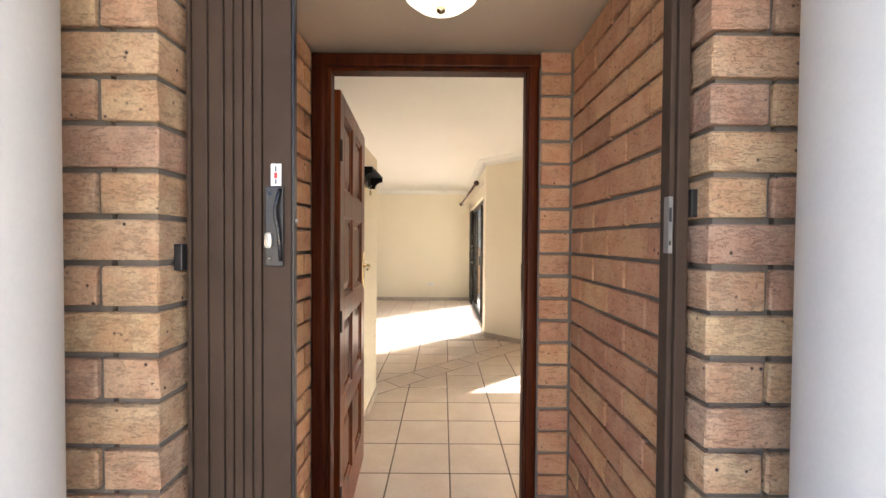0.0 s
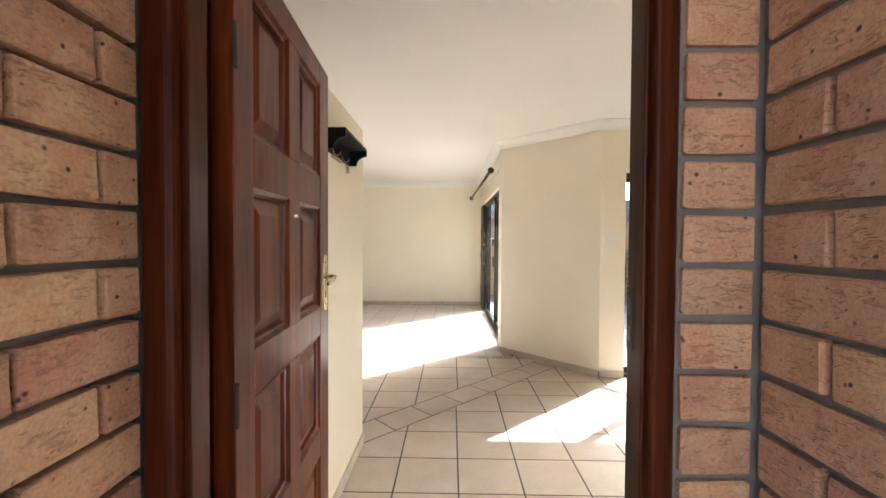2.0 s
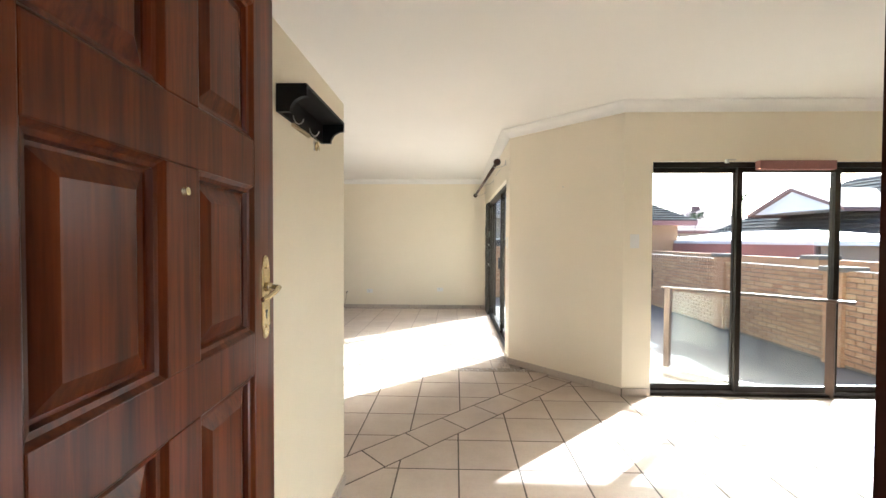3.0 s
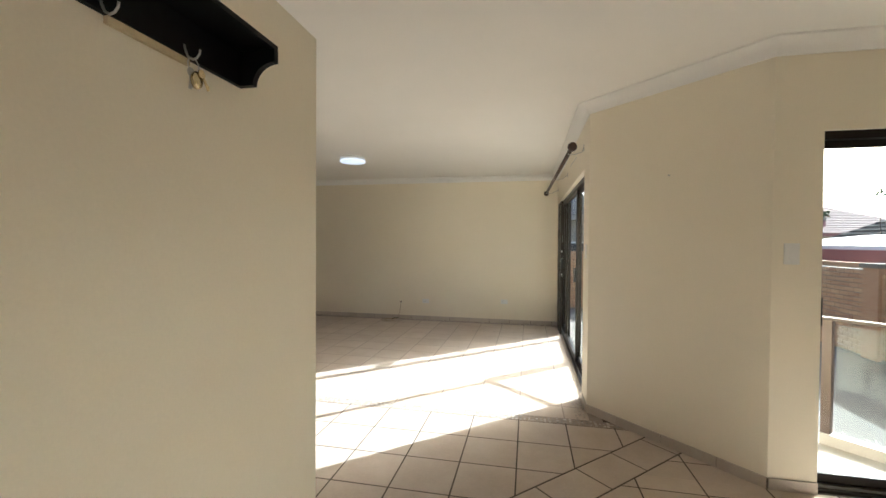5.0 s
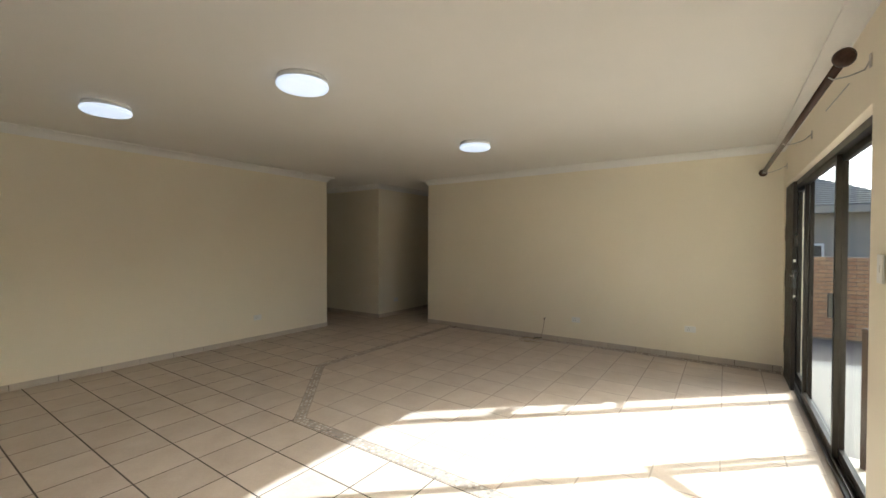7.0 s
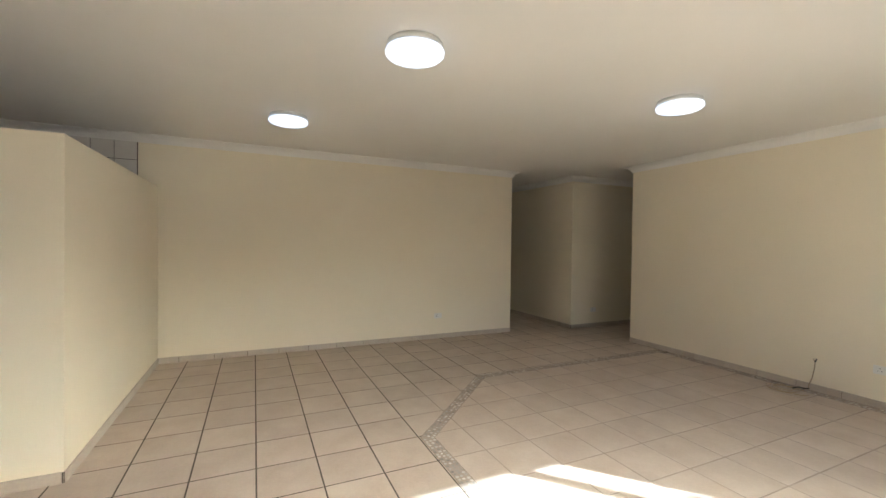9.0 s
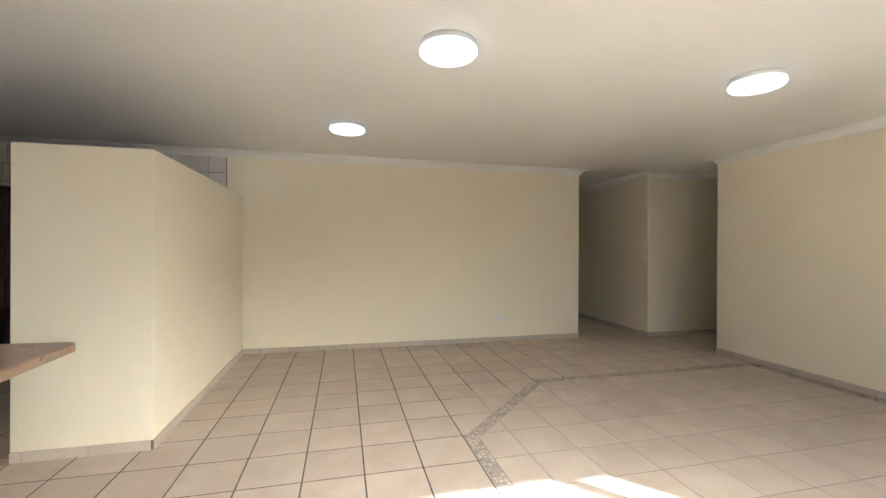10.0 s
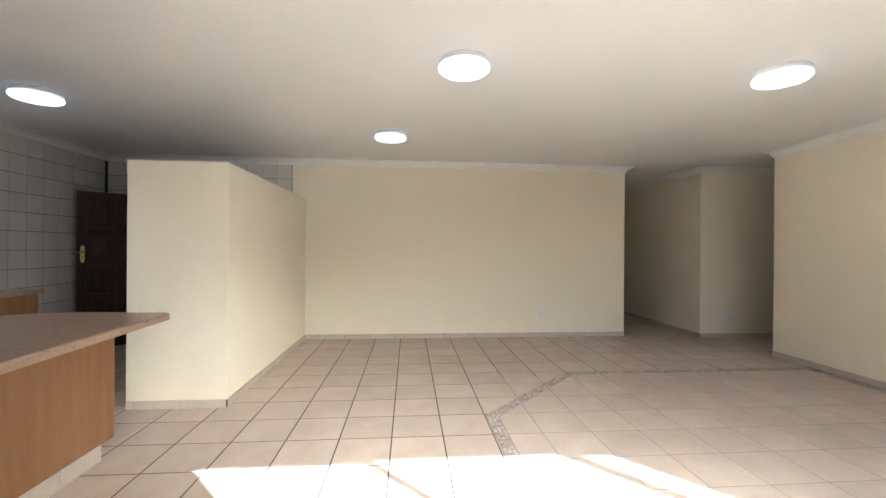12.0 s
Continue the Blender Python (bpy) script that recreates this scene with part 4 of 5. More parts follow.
structure("eave_east", bx(X_E + 0.16, 1.32, 5.95, 10.2, 2.40, 2.50), M_CEIL, "white boarded eave above the wide sliding door", "eave")
structure("roof_house", box(bx(-8.6, 1.1, 0.5, 12.6, 2.68, 2.80), 1.1, 5.0, 0.5, 5.5, 2.68, 2.80), M_ROOF, "dark house roof deck", "roof")

rail = thing("balustrade", "brown steel handrail with glass infill on the patio edge", "railing", "", (2.40, 6.08, -0.12), -46.5)
part("post", bx(-0.03, 0.03, -0.03, 0.03, 0.0, 0.93, bevel=0.004), M_STEELRAIL, rail)
part("post", bx(1.27, 1.33, -0.03, 0.03, 0.0, 0.93, bevel=0.004), M_STEELRAIL, rail)
part("handrail", bx(-0.07, 1.45, -0.022, 0.022, 0.93, 0.955, bevel=0.006), M_STEELRAIL, rail)
part("kerb", bx(-0.03, 1.45, -0.05, 0.05, 0.0, 0.08, bevel=0.004), M_PATIO, rail, "pale kerb under the glass")
_g = part("pane", bx(0.05, 1.25, -0.005, 0.005, 0.12, 0.90), M_GLASS, rail)
_g.visible_shadow = False


rail2 = thing("balustrade", "short brown steel handrail outside the wide sliding door", "railing", "", (0.935, 7.63, -0.12), -39.4)
part("post", bx(-0.025, 0.025, -0.025, 0.025, 0.0, 0.93, bevel=0.004), M_STEELRAIL, rail2)
part("post", bx(1.00, 1.05, -0.025, 0.025, 0.0, 0.93, bevel=0.004), M_STEELRAIL, rail2)
part("handrail", bx(-0.03, 1.08, -0.024, 0.024, 0.93, 0.958, bevel=0.006), M_STEELRAIL, rail2)
_g = part("pane", bx(0.04, 0.98, -0.005, 0.005, 0.12, 0.90), M_GLASS, rail2)
_g.visible_shadow = False


def pier(x, y, top):
    o = thing("wall_pier", "buff brick wall pier with a flat coping", "pier", "yard wall piers", (x, y, -0.62))
    part("shaft", bx(-0.17, 0.17, -0.17, 0.17, 0, top + 0.62), M_BRICK_OUT, o)
    part("cap", bx(-0.21, 0.21, -0.21, 0.21, top + 0.62, top + 0.70, bevel=0.008), M_MORTAR, o, "grey coping slab")


pier(6.22, 11.0, 0.98)
pier(6.22, 8.2, 0.86)
pier(6.9, 9.4, 1.0)
yard_wall = structure("wall_yard_east", bx(6.12, 6.30, 3.0, 11.0, -0.62, 0.885), M_MORTAR, "buff brick yard wall", "wall")
yard_wall2 = structure("wall_yard_far", bx(6.12, 6.30, 11.0, 15.6, -0.62, 0.94), M_MORTAR, "taller buff brick yard wall", "wall")
yard_wall3 = structure("wall_yard_north", bx(0.0, 6.12, 15.5, 15.68, -0.62, 1.14), M_MORTAR, "buff brick wall across the end of the yard", "wall")
structure("wall_neighbour", bx(7.4, 7.6, 6.0, 22.0, -0.62, 0.98), M_BRICK_OUT, "buff brick wall beyond the yard", "wall")


def hip_house(name, label, x0, x1, y0, y1, ground, eave, ridge, roof_mat, wall_mat, over=0.5, fascia=("faded red fascia board", M_FASCIA)):
    """A small house: walls, hipped roof in stepped tile courses, fascia and windows facing the yard."""
    o = thing(name, label, "house", "", (0, 0, ground))
    part("wall", bx(x0, x1, y0, y1, 0, eave - ground), wall_mat, o)
    X0, X1, Y0, Y1 = x0 - over, x1 + over, y0 - over, y1 + over
    part("fascia", bx(X0, X1, Y0, Y1, eave - ground - 0.18, eave - ground), fascia[1], o, fascia[0])
    n = 16
    half = min(X1 - X0, Y1 - Y0) / 2
    for i in range(n):
        k0, k1 = half * i / n, half * (i + 1) / n
        z0, z1 = (eave - ground) + (ridge - eave) * i / n, (eave - ground) + (ridge - eave) * (i + 1) / n
        bm = bmesh.new()
        a = [bm.verts.new(v) for v in ((X0 + k0, Y0 + k0, z0 + 0.05), (X1 - k0, Y0 + k0, z0 + 0.05), (X1 - k0, Y1 - k0, z0 + 0.05), (X0 + k0, Y1 - k0, z0 + 0.05))]
        c = [bm.verts.new(v) for v in ((X0 + k0, Y0 + k0, z0), (X1 - k0, Y0 + k0, z0), (X1 - k0, Y1 - k0, z0), (X0 + k0, Y1 - k0, z0))]
        b = [bm.verts.new(v) for v in ((X0 + k1, Y0 + k1, z1 + 0.015), (X1 - k1, Y0 + k1, z1 + 0.015), (X1 - k1, Y1 - k1, z1 + 0.015), (X0 + k1, Y1 - k1, z1 + 0.015))]
        for q in range(4):
            r = (q + 1) % 4
            bm.faces.new((c[q], c[r], a[r], a[q]))
            bm.faces.new((a[q], a[r], b[r], b[q]))
        part("roof_course", bm, roof_mat, o)
    return o


def house_window(o, x, y, z, w, h, axis):
    if axis == "x":
        f = part("window", bx(x - 0.04, x + 0.04, y - w / 2, y + w / 2, z, z + h, bevel=0.01), M_GABLE, o)
        part("pane", bx(x - 0.05, x - 0.04, y - w / 2 + 0.06, y + w / 2 - 0.06, z + 0.06, z + h - 0.06), M_BLACK, f)
    else:
        f = part("window", bx(x - w / 2, x + w / 2, y - 0.04, y + 0.04, z, z + h, bevel=0.01), M_GABLE, o)
        part("pane", bx(x - w / 2 + 0.06, x + w / 2 - 0.06, y - 0.05, y - 0.04, z + 0.06, z + h - 0.06), M_BLACK, f)


house_a = hip_house("neighbour_house", "pale house with a dark tiled hipped roof and white gable", 14.5, 23.0, 12.0, 25.5, -0.62, 1.45, 4.3, M_ROOF, M_PLASTER)
bm = bmesh.new()
g0 = [bm.verts.new(v) for v in ((14.2, 21.3, 3.2), (14.2, 17.0, 3.2), (14.2, 19.15, 4.05))]
g1 = [bm.verts.new(v) for v in ((18.5, 21.3, 3.2), (18.5, 17.0, 3.2), (18.5, 19.15, 4.05))]
bm.faces.new(g0)
bm.faces.new(g1[::-1])
for i in range(3):
    j = (i + 1) % 3
    bm.faces.new((g0[i], g0[j], g1[j], g1[i]))
_gb = part("gable", bm, M_GABLE, house_a, "white boarded gable")
for s in (-1, 1):
    b2 = bmesh.new()
    v = [bm2 for bm2 in ((14.05, 19.15, 4.22), (14.05, 19.15 + s * 2.45, 3.22), (18.5, 19.15 + s * 2.45, 3.22), (18.5, 19.15, 4.22))]
    up = [b2.verts.new(p) for p in v]
    dn = [b2.verts.new((p[0], p[1], p[2] - 0.14)) for p in v]
    b2.faces.new(up)
    b2.faces.new(dn[::-1])
    for i in range(4):
        j = (i + 1) % 4
        b2.faces.new((up[i], up[j], dn[j], dn[i]))
    part("barge_roof", b2, M_ROOF_RED, _gb)
for y in (15.0, 19.0, 23.0):
    house_window(house_a, 14.5, y, 0.95, 1.4, 0.9, "x")
house_b = hip_house("neighbour_house", "distant buff house with a faded red roof", 17.0, 25.0, 33.0, 42.0, -0.62, 2.1, 4.1, M_ROOF_RED, M_PLASTER)
part("chimney", bx(20.4, 20.9, 37.0, 37.5, 3.9, 4.95), M_ROOF_RED, house_b)
house_window(house_b, 17.0, 37.0, 1.1, 1.6, 1.1, "x")
house_c = hip_house("neighbour_house", "buff brick house with a dark tiled hipped roof", 4.6, 9.13, 18.5, 26.5, -0.62, 2.15, 3.81, M_ROOF, M_BRICK_OUT)
house_window(house_c, 6.5, 18.5, 0.8, 1.4, 1.2, "y")
house_d = hip_house("neighbour_house", "grey plastered outbuilding with a low tiled roof", -6.0, 3.5, 18.5, 21.3, -0.62, 2.40, 3.40, M_ROOF_GREY, M_PLASTER_GREY, 0.5, ("grey plastered fascia", M_PLASTER_GREY))
house_window(house_d, 2.0, 18.5, 1.15, 0.6, 0.9, "y")
carport = thing("carport", "carport with a shallow white sheet roof and red fascia", "carport", "", (9.0, 12.0, -0.62))
part("roof", prism([(0, 0), (4.2, 0), (4.2, 9.0), (0, 9.0)], 1.86, 1.98), M_SHEET, carport, "white sheet roof")
part("fascia", bx(-0.05, 0.0, -0.05, 9.05, 1.50, 1.87), M_FASCIA, carport, "faded red fascia")
bm = bmesh.new()
_v = [bm.verts.new(p) for p in ((0.0, 0.0, 1.981), (4.2, 0.0, 1.981), (4.2, 9.0, 1.981), (0.0, 9.0, 1.981), (2.1, 2.6, 2.33), (2.1, 6.4, 2.33))]
for f in ((0, 1, 4), (1, 2, 5, 4), (2, 3, 5), (3, 0, 4, 5), (3, 2, 1, 0)):
    bm.faces.new([_v[i] for i in f])
part("hip", bm, M_SHEET, carport, "shallow hipped sheet roof")
for x in (0.2, 4.0):
    for y in (0.2, 4.5, 8.8):
        part("post", bx(x - 0.05, x + 0.05, y - 0.05, y + 0.05, 0.0, 1.86), M_STEELRAIL, carport)
trough = thing("pipe_rail", "dark bent steel pipe rail beyond the wall", "railing", "", (7.0, 8.0, -0.62))
part("pipe", tube([(0, 0.4, 0), (0, 0.4, 1.42), (0, 0.34, 1.50), (0, 0.2, 1.53), (0, -3.2, 1.53)], 0.04, 10), M_STEELRAIL, trough, "", True)


def small_tree(x, y, ground, h, r, n, seed):
    rnd = random.Random(seed)
    o = thing("tree", "slender tree showing above the roofs", "tree", "garden trees", (x, y, ground))
    part("trunk", tube([(0, 0, 0), (0.05, 0.02, h * 0.4), (-0.04, 0.05, h * 0.75), (0.02, 0, h)], 0.015, 8), M_BARK, o, "", True)
    bm = bmesh.new()
    for i in range(n):
        a, b = rnd.uniform(0, 6.283), rnd.uniform(-0.5, 1.0)
        rr = r * rnd.uniform(0.3, 1.0)
        c = Vector((rr * math.cos(a), rr * math.sin(a), h + b * r * 0.6))
        m = Matrix.Translation(c) @ Euler((rnd.uniform(0, 6), rnd.uniform(0, 6), rnd.uniform(0, 6))).to_matrix().to_4x4()
        s = rnd.uniform(0.05, 0.11)
        q = [bm.verts.new(m @ Vector(v)) for v in ((-s, 0, 0), (0, s * 0.4, 0.01), (s, 0, 0), (0, -s * 0.4, 0.01))]
        bm.faces.new(q)
    part("crown", bm, M_LEAF, o)


small_tree(13.4, 24.6, -0.62, 3.3, 0.35, 120, 3)
small_tree(13.0, 20.6, -0.62, 3.9, 0.30, 60, 4)


# ---- skirting ----
def skirting(name, p, q, first=0.0):
    """Skirting tiles along the foot of a wall from p to q, room on the right-hand side."""
    p, q = Vector(p), Vector(q)
    d = (q - p)
    L = d.length
    d.normalize()
    n = Vector((d.y, -d.x))
    o = thing(name, "beige ceramic skirting tiles along the wall foot", "skirting", "", (p.x, p.y, 0), math.degrees(math.atan2(d.y, d.x)))
    o["kind"] = "structure"
    part("skirting_grout", bx(0.0, L, -0.004, -0.0006, 0.0, 0.061), M_GROUT, o)
    x = 0.0
    step = first or 0.349
    while x < L - 0.01:
        e = min(x + step, L)
        part("skirting_tile", box(bmesh.new(), x + 0.0025, e - 0.0025, -0.011, -0.0006, 0.0, 0.064, 0.0), M_SKIRT, o)
        x, step = e, 0.349
    return o


skirting("baseboard", (X_W, KW_Y1), (X_W, PASS_L), 0.2)
skirting("baseboard", (X_W, PASS_L), (-7.9, PASS_L))
skirting("baseboard", (-7.9, BLOCK[1]), BLOCK)
skirting("baseboard", BLOCK, (BLOCK[0], 11.9))
skirting("baseboard", (PASS_R, 11.9), (PASS_R, Y_N))
skirting("baseboard", (PASS_R, Y_N), (X_E, Y_N), 0.25)
skirting("baseboard", (X_E, Y_N), (X_E, E1))
skirting("baseboard", (X_E, E0), ANG0)
skirting("baseboard", ANG0, ANG1, 0.27)
skirting("baseboard", ANG1, (N0, Y_D))
skirting("baseboard", (N1, Y_D), (X_D, Y_D))
skirting("baseboard", (KW_X, KW_Y0), (KW_X, KW_Y1), 0.06)
skirting("baseboard", (KW_X, KW_Y1), (X_W, KW_Y1), 0.05)
skirting("baseboard", (NIB_X, Y_F), (NIB_X, NIB_Y), 0.3)
skirting("baseboard", (NIB_X, NIB_Y), (NIB_X - 0.12, NIB_Y))


# ---- floor tiles ----
GAP = 0.0085
D2 = math.sqrt(0.5)
S_UP, S_LO = 4.602, 4.245          # the diagonal band lies between y = x + S_LO and y = x + S_UP
MOS = 0.046                         # half the mosaic border's width
MY, MX = 5.752, -3.675


def tile(parent, poly, top=0.0):
    if len(poly) < 3 or area(poly) < 0.0004:
        return
    cx, cy = sum(p[0] for p in poly) / len(poly), sum(p[1] for p in poly) / len(poly)
    ob = part("tile", prism([(x - cx, y - cy) for x, y in poly], -0.012, top, 0.0016), M_TILE, parent)
    ob.location = (cx, cy, 0)


_full = mesh_of("tile", prism([(-TILE_X / 2 + GAP / 2, -TILE_Y / 2 + GAP / 2), (TILE_X / 2 - GAP / 2, -TILE_Y / 2 + GAP / 2), (TILE_X / 2 - GAP / 2, TILE_Y / 2 - GAP / 2), (-TILE_X / 2 + GAP / 2, TILE_Y / 2 - GAP / 2)], -0.012, 0.0, 0.0016), M_TILE)


def tiled(parent, x0, x1, y0, y1, ox, oy, cuts):
    """A grid of tiles over a rectangle, cut by half-planes a*x + b*y <= c."""
    for i in range(math.floor((x0 - ox) / TILE_X), math.ceil((x1 - ox) / TILE_X)):
        for j in range(math.floor((y0 - oy) / TILE_Y), math.ceil((y1 - oy) / TILE_Y)):
            a, b = ox + i * TILE_X + GAP / 2, oy + j * TILE_Y + GAP / 2
            c, d = a + TILE_X - GAP, b + TILE_Y - GAP
            sq = [(a, b), (c, b), (c, d), (a, d)]
            full = area(sq)
            poly = sq
            for h in [(-1, 0, -x0), (1, 0, x1), (0, -1, -y0), (0, 1, y1)] + cuts:
                poly = clip(poly, *h)
                if len(poly) < 3:
                    break
            if len(poly) < 3:
                continue
            if abs(area(poly) - full) < 1e-6:
                ob = new("tile", _full)
                ob.parent = parent
                ob.location = ((a + c) / 2, (b + d) / 2, 0)
            else:
                tile(parent, poly)


WALL_CUT = (0.722, 0.692, 0.722 * ANG0[0] + 0.692 * ANG0[1])  # the foot of the diagonal wall
OX, OX_M, OY_E, OY_M = 0.098, 0.116, 2.852, 4.647
# the diagonal border lies on x + y = DIA
DIA = 3.098
floor_entry = structure("floor_entry", bx(-0.53, X_D, Y_F - 0.23, Y_D, -0.04, -0.02), M_GROUT, "beige ceramic tile floor of the entrance and dining area", "floor")
tiled(floor_entry, NIB_X, X_D, 1.72, Y_D, OX, OY_E, [(-1, 1, S_LO - GAP)])
tiled(floor_entry, 0.4, 1.6, Y_D, 5.8, OX, OY_E, [(-1, 1, S_LO - GAP), WALL_CUT])
tiled(floor_main, X_W, 1.2, 3.2, MY - MOS - 0.003, OX_M, OY_M, [(1, -1, -S_UP - GAP)])
tiled(floor_main, X_W, -2.4, MY - MOS - 0.003, 9.371, OX_M, OY_M, [(1, 0, MX - MOS - 0.003)])
tiled(floor_main, MX - MOS - 0.003, -2.4, MY - MOS - 0.003, 6.9, OX_M, OY_M, [(1, 1, DIA - MOS * 1.414 - 0.004)])
floor_kitchen = structure("floor_kitchen", bx(X_W, NIB_X - 0.12, Y_S, 3.2, -0.04, -0.02), M_GROUT, "beige ceramic tile kitchen floor", "floor")
tiled(floor_kitchen, X_W, NIB_X - 0.12, Y_S, 3.2, OX_M, OY_M, [])
tiled(floor_main, -8.0, X_W, PASS_L, BLOCK[1], OX_M, OY_M, [])
tiled(floor_main, BLOCK[0], PASS_R, BLOCK[1], 12.0, OX_M, OY_M, [])
tiled(floor_main, PASS_R, MX - MOS - 0.003, BLOCK[1], Y_N, OX_M, OY_M, [])
tiled(floor_living, MX + MOS + 0.003, X_E, MY + MOS + 0.003, Y_N - 0.13, OX_M, OY_M, [(-1, -1, -(DIA + MOS * 1.414 + 0.004))])
# the band of tiles laid on the diagonal
for k in range(-3, 6):
    s0 = k * 0.348
    ox, oy = -0.02 + s0 * D2, 4.582 + s0 * D2
    ln, wd = 0.348 - GAP, (S_UP - S_LO) * D2 - GAP
    c0 = (ox + GAP * D2, oy)
    poly = [c0, (c0[0] + ln * D2, c0[1] + ln * D2), (c0[0] + ln * D2 + wd * D2, c0[1] + ln * D2 - wd * D2), (c0[0] + wd * D2, c0[1] - wd * D2)]
    for h in [(-1, 0, 0.66), WALL_CUT]:
        poly = clip(poly, *h)
    if len(poly) >= 3:
        tile(floor_main, poly, 0.0)

# pebble mosaic border
bm = bmesh.new()
rnd = random.Random(11)


def pebbles(p, q):
    p, q = Vector(p), Vector(q)
    d = q - p
    L = d.length
    d.normalize()
    n = Vector((-d.y, d.x))
    s = 0.031
    for i in range(int(L / s)):
        for j in (-1, 0, 1):
            c = p + d * (s * (i + 0.5) + rnd.uniform(-0.004, 0.004)) + n * (j * s + rnd.uniform(-0.003, 0.003))
            k = rnd.randint(4, 6)
            a0 = rnd.uniform(0, 6.28)
            r = rnd.uniform(0.011, 0.0155)
            lo, hi = [], []
            for t in range(k):
                a = a0 + 6.2832 * t / k
                lo.append(bm.verts.new((c.x + r * math.cos(a), c.y + r * math.sin(a), -0.010)))
                hi.append(bm.verts.new((c.x + 0.85 * r * math.cos(a), c.y + 0.85 * r * math.sin(a), 0.0)))
            bm.faces.new(hi)
            for t in range(k):
                bm.faces.new((lo[t], lo[(t + 1) % k], hi[(t + 1) % k], hi[t]))


pebbles((0.86, MY), (DIA - MY, MY))
pebbles((DIA - MY, MY), (MX, DIA - MX))
pebbles((MX, DIA - MX), (MX, Y_N - 0.07))
pebbles((MX, Y_N - 0.075), (X_E, Y_N - 0.075))
pebbles((X_E - 0.06, MY + 0.05), (X_E - 0.06, E0))
mosaic = structure("floor_mosaic", bm, M_MOSAIC, "grey and cream pebble mosaic floor border", "floor border")
mosaic["kind"] = "stuff"
for _q in ([(DIA - MY - 0.02, MY - MOS), (DIA - MY + 0.02, MY + MOS), (MX + MOS, DIA - MX + 0.02), (MX - MOS, DIA - MX - 0.02)], [(MX - MOS, DIA - MX - 0.02), (MX + MOS, DIA - MX + 0.02), (MX + MOS, Y_N), (MX - MOS, Y_N)]):
    structure("floor_mosaic_bed", prism(_q, -0.02, -0.0006), M_GROUT2, "pale grout under the mosaic border", "floor border")
structure("floor_mosaic_bed", prism([(0.95, MY - MOS), (0.95, MY + MOS), (DIA - MY + 0.02, MY + MOS), (DIA - MY - 0.02, MY - MOS)], -0.02, -0.0006), M_GROUT2, "pale grout under the mosaic border", "floor border")

# kitchen wall tiles
_wt = mesh_of("wall_tile", bx(-0.0972, 0.0972, 0.0, 0.008, -0.0972, 0.0972), M_WALLTILE)
structure("trim_wall_grout", bx(X_W + 0.004, -3.36, Y_S, Y_S + 0.004, 0.0, CEIL - 0.07), M_TILEGROUT, "grey grout behind the kitchen wall tiles", "grout")
structure("trim_wall_grout", bx(X_W, X_W + 0.004, Y_S, 3.48, 0.0, CEIL - 0.07), M_TILEGROUT, "grey grout behind the kitchen wall tiles", "grout")
_wt2 = mesh_of("wall_tile", bx(-0.063, 0.063, 0.0, 0.008, -0.0972, 0.0972), M_WALLTILE)
for j in range(12):
    if 2.33 - 0.2 * j + 0.1 < CEIL - 0.07:
        ob = new("wall_tile", _wt2)
        ob.parent = wall_kitchen
        ob.location = (-5.336, Y_S + 0.002, 2.33 - 0.2 * j)
for i in range(4, 14):
    for j in range(12):
        x, z = -2.57 - 0.2 * i, 2.33 - 0.2 * j
        if x - 0.1 < X_W + 0.01 or z + 0.1 > CEIL - 0.07:
            continue
        ob = new("wall_tile", _wt)
        ob.parent = wall_kitchen
        ob.location = (x, Y_S + 0.002, z)
for i in range(12):
    for j in range(12):
        y, z = 3.375 - 0.2 * i, 2.33 - 0.2 * j
        if z + 0.1 > CEIL - 0.07:
            continue
        ob = new("wall_tile", _wt)
        ob.parent = wall_west
        ob.matrix_basis = pose(X_W + 0.002, y, z, 0, 0, -90)


# ---- bricks ----
CO, JT = 0.0861, 0.012
Z_TOP = 2.075
BL, BW, BH = 0.222, 0.106, CO - JT
_kinds = {}


def brick_mesh(sx, sy, k, mat):
    key = (round(sx, 3), round(sy, 3), k, mat.name)
    if key not in _kinds:
        r = random.Random(hash(key[:3]) % 1000 + k)
        bm = _cham(sx, sy, BH, 0.003)
        for v in bm.verts:
            v.co += Vector((r.uniform(-1, 1), r.uniform(-1, 1), r.uniform(-1, 1))) * 0.0018
        _kinds[key] = mesh_of("brick", bm, mat)
    return _kinds[key]


_rb = random.Random(5)


def lay(parent, mat, x0, x1, y0, y1, z):
    """One brick filling that plan rectangle in the course whose bed is at z."""
    me = brick_mesh(x1 - x0, y1 - y0, _rb.randint(0, 2), mat)
    ob = new("brick", me)
    ob.parent = parent
    ob.location = ((x0 + x1) / 2 + _rb.uniform(-0.001, 0.001), (y0 + y1) / 2 + _rb.uniform(-0.001, 0.001), z + BH / 2 + _rb.uniform(-0.001, 0.001))


def course_along_y(parent, mat, xa, xb, y0, y1, z, off):
    y = y0 - off
    while y < y1 - 0.002:
        a, b = max(y, y0), min(y + BL, y1)
        if b - a > 0.02:
            lay(parent, mat, xa, xb, a, b, z)
        y += BL + 0.011


N_COURSE = 24
wall_porch_l = structure("wall_porch_left", bx(-0.56, -0.484, 0.912, 1.80, -0.03, 2.085), M_MORTAR, "rustic brown face brick porch wall", "wall")
wall_porch_r = structure("wall_porch_right", bx(0.554, 0.66, 0.912, 1.80, -0.03, 2.085), M_MORTAR, "rustic brown face brick porch wall", "wall")
wall_nib_r = structure("wall_porch_nib", bx(0.4185, 0.554, 1.732, 1.80, -0.03, 2.085), M_MORTAR, "narrow face brick return beside the door frame", "wall")
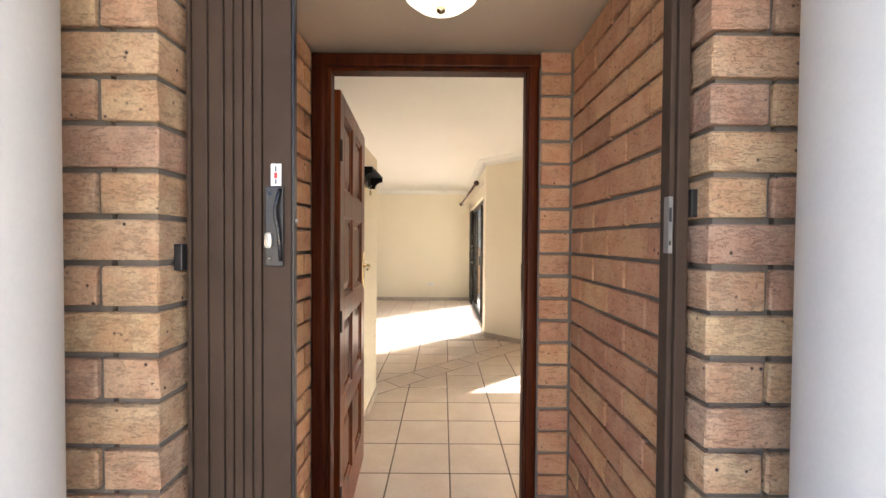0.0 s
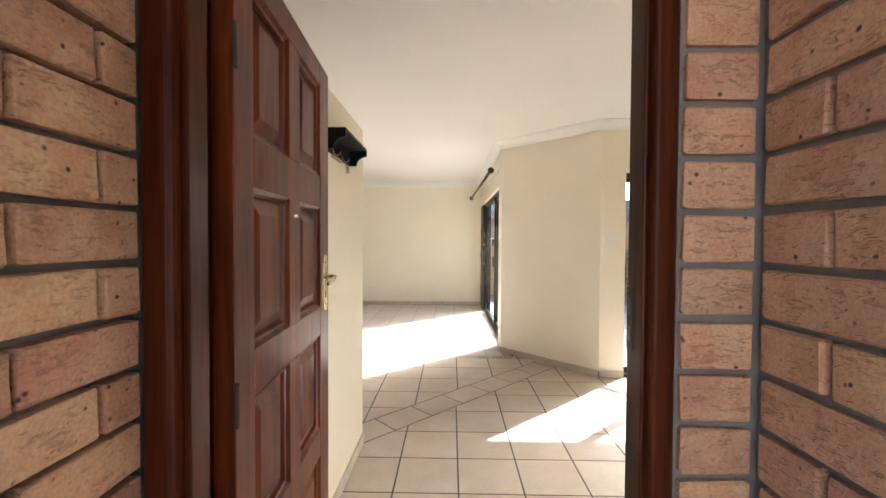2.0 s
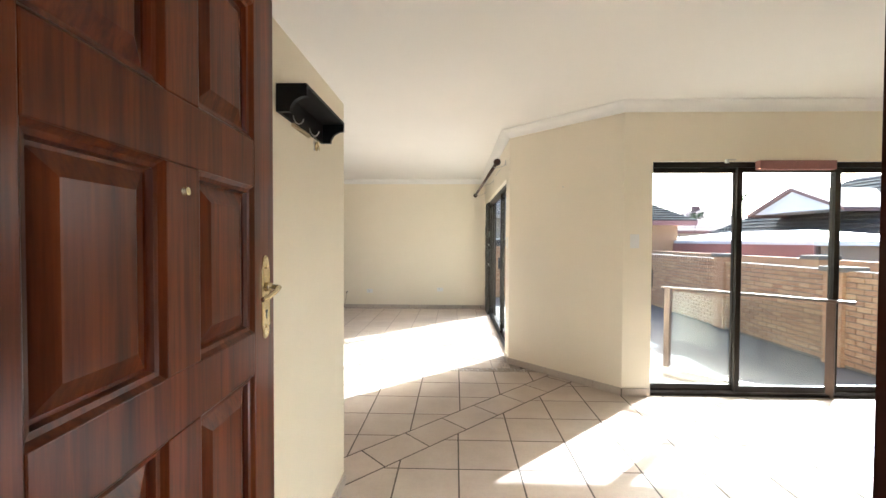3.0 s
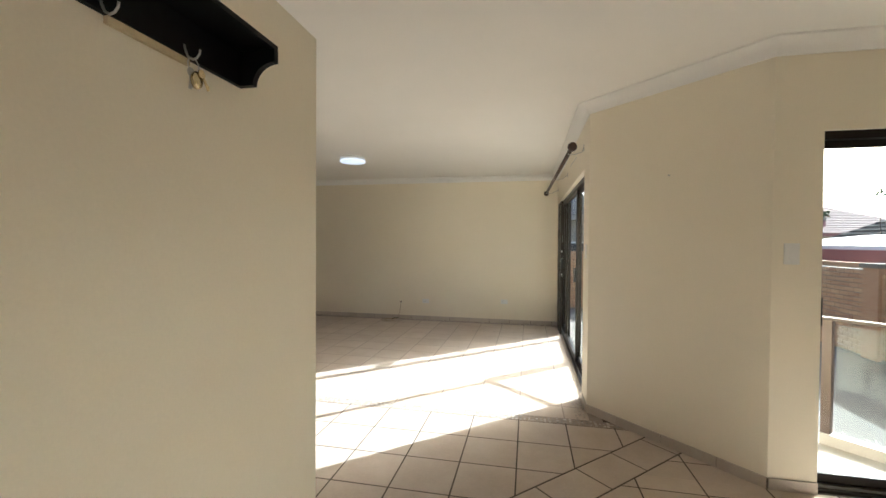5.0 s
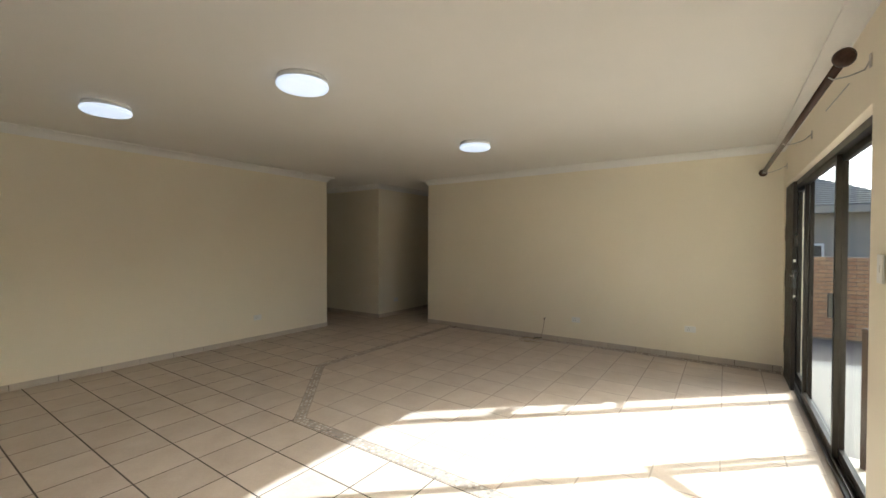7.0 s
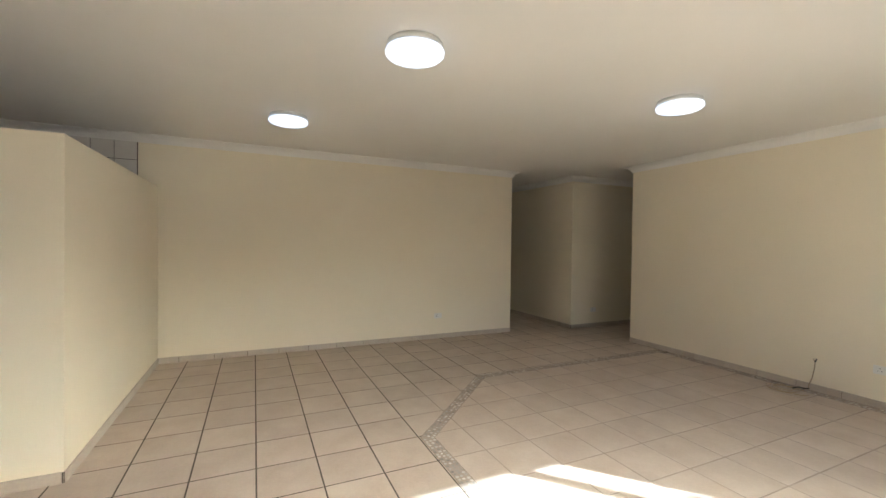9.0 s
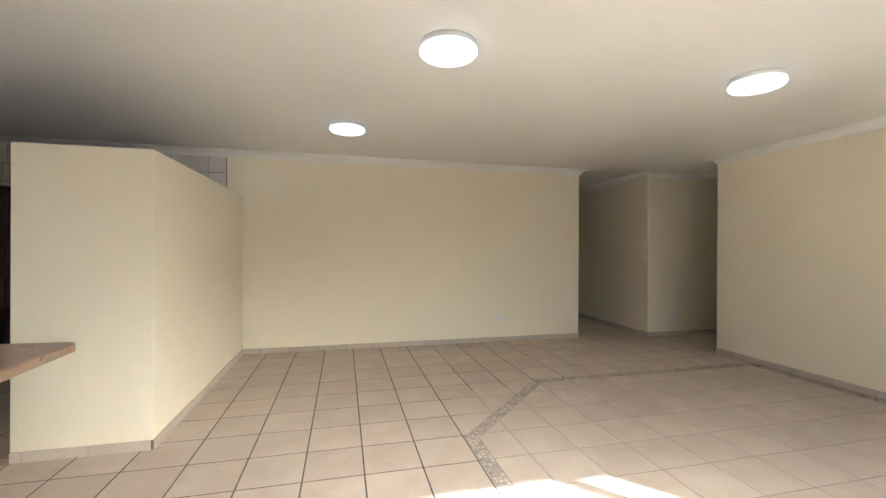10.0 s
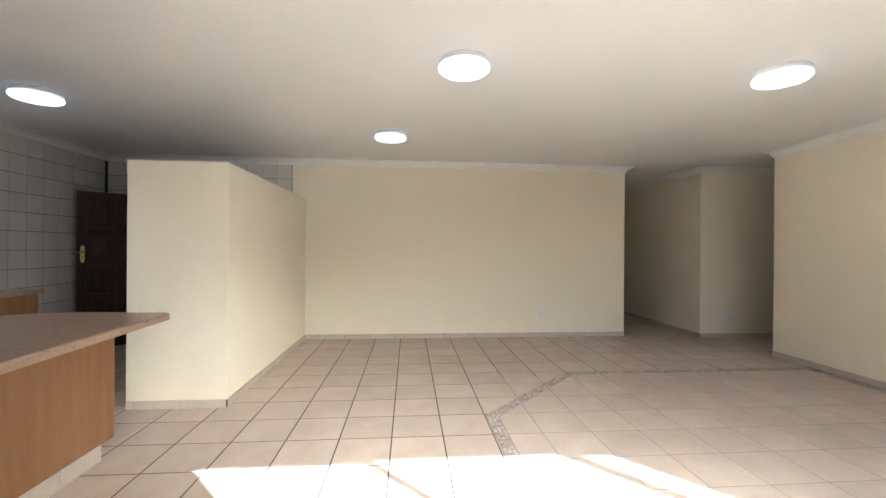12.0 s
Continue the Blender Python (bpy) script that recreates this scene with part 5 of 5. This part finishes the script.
wall_front_l = structure("wall_facade_left", bx(-0.93, -0.57, 0.912, 1.15, -0.03, 2.30), M_MORTAR, "buff and pink face brick front wall", "wall")
wall_front_r = structure("wall_facade_right", bx(0.67, 3.0, 0.912, 1.15, -0.03, 2.30), M_MORTAR, "buff and pink face brick front wall", "wall")
for k in range(N_COURSE + 1):
    z = Z_TOP - (k + 1) * CO + JT
    if z < -0.05:
        break
    course_along_y(wall_porch_r, M_BRICK, 0.540, 0.645, 1.02, 1.712, z, 0.0 if k % 2 else 0.116)
    course_along_y(wall_porch_l, M_BRICK, -0.56, -0.456, 1.02, 1.7135, z, 0.07 if k % 2 else 0.19)
    lay(wall_nib_r, M_BRICK, 0.424, 0.536, 1.720, 1.80, z)
for k in range(-2, N_COURSE + 1):
    z = Z_TOP - (k + 1) * CO + JT
    if z < -0.05:
        break
    odd = k % 2
    for side, parent in ((-1, wall_front_l), (1, wall_front_r)):
        c = -0.476 if side < 0 else 0.540
        w, dpt = (BW, 0.12) if odd else (BL, BW)
        xs = [(c, c + side * w)]
        x = c + side * (w + 0.011)
        for _ in range(3):
            xs.append((x, x + side * BL))
            x += side * (BL + 0.011)
        for a, b in xs:
            first = (a == c)
            lay(parent, M_BRICK_F, min(a, b), max(a, b), 0.90, 0.90 + (0.10 if first else BW), z)

# yard walls: bricks laid on their face towards the house
_yb = mesh_of("brick", _cham(0.02, 0.222, 0.072, 0.004), M_BRICK_OUT)
for parent, y0, y1, top in ((yard_wall, 7.4, 11.0, 0.885), (yard_wall2, 11.0, 15.3, 0.94)):
    n = int((top + 0.62) / 0.0861)
    for j in range(n):
        z = top - 0.045 - 0.0861 * j
        y = y0 + 0.116 * (j % 2)
        while y + 0.222 < y1 + 0.1:
            ob = new("brick", _yb)
            ob.parent = parent
            ob.location = (6.115, y + 0.111, z)
            y += 0.233
_yb2 = mesh_of("brick", _cham(0.222, 0.02, 0.072, 0.004), M_BRICK_OUT)
for j in range(20):
    z = 1.14 - 0.045 - 0.0861 * j
    x = 1.2 + 0.116 * (j % 2)
    while x < 4.4:
        ob = new("brick", _yb2)
        ob.parent = yard_wall3
        ob.location = (x + 0.111, 15.495, z)
        x += 0.233
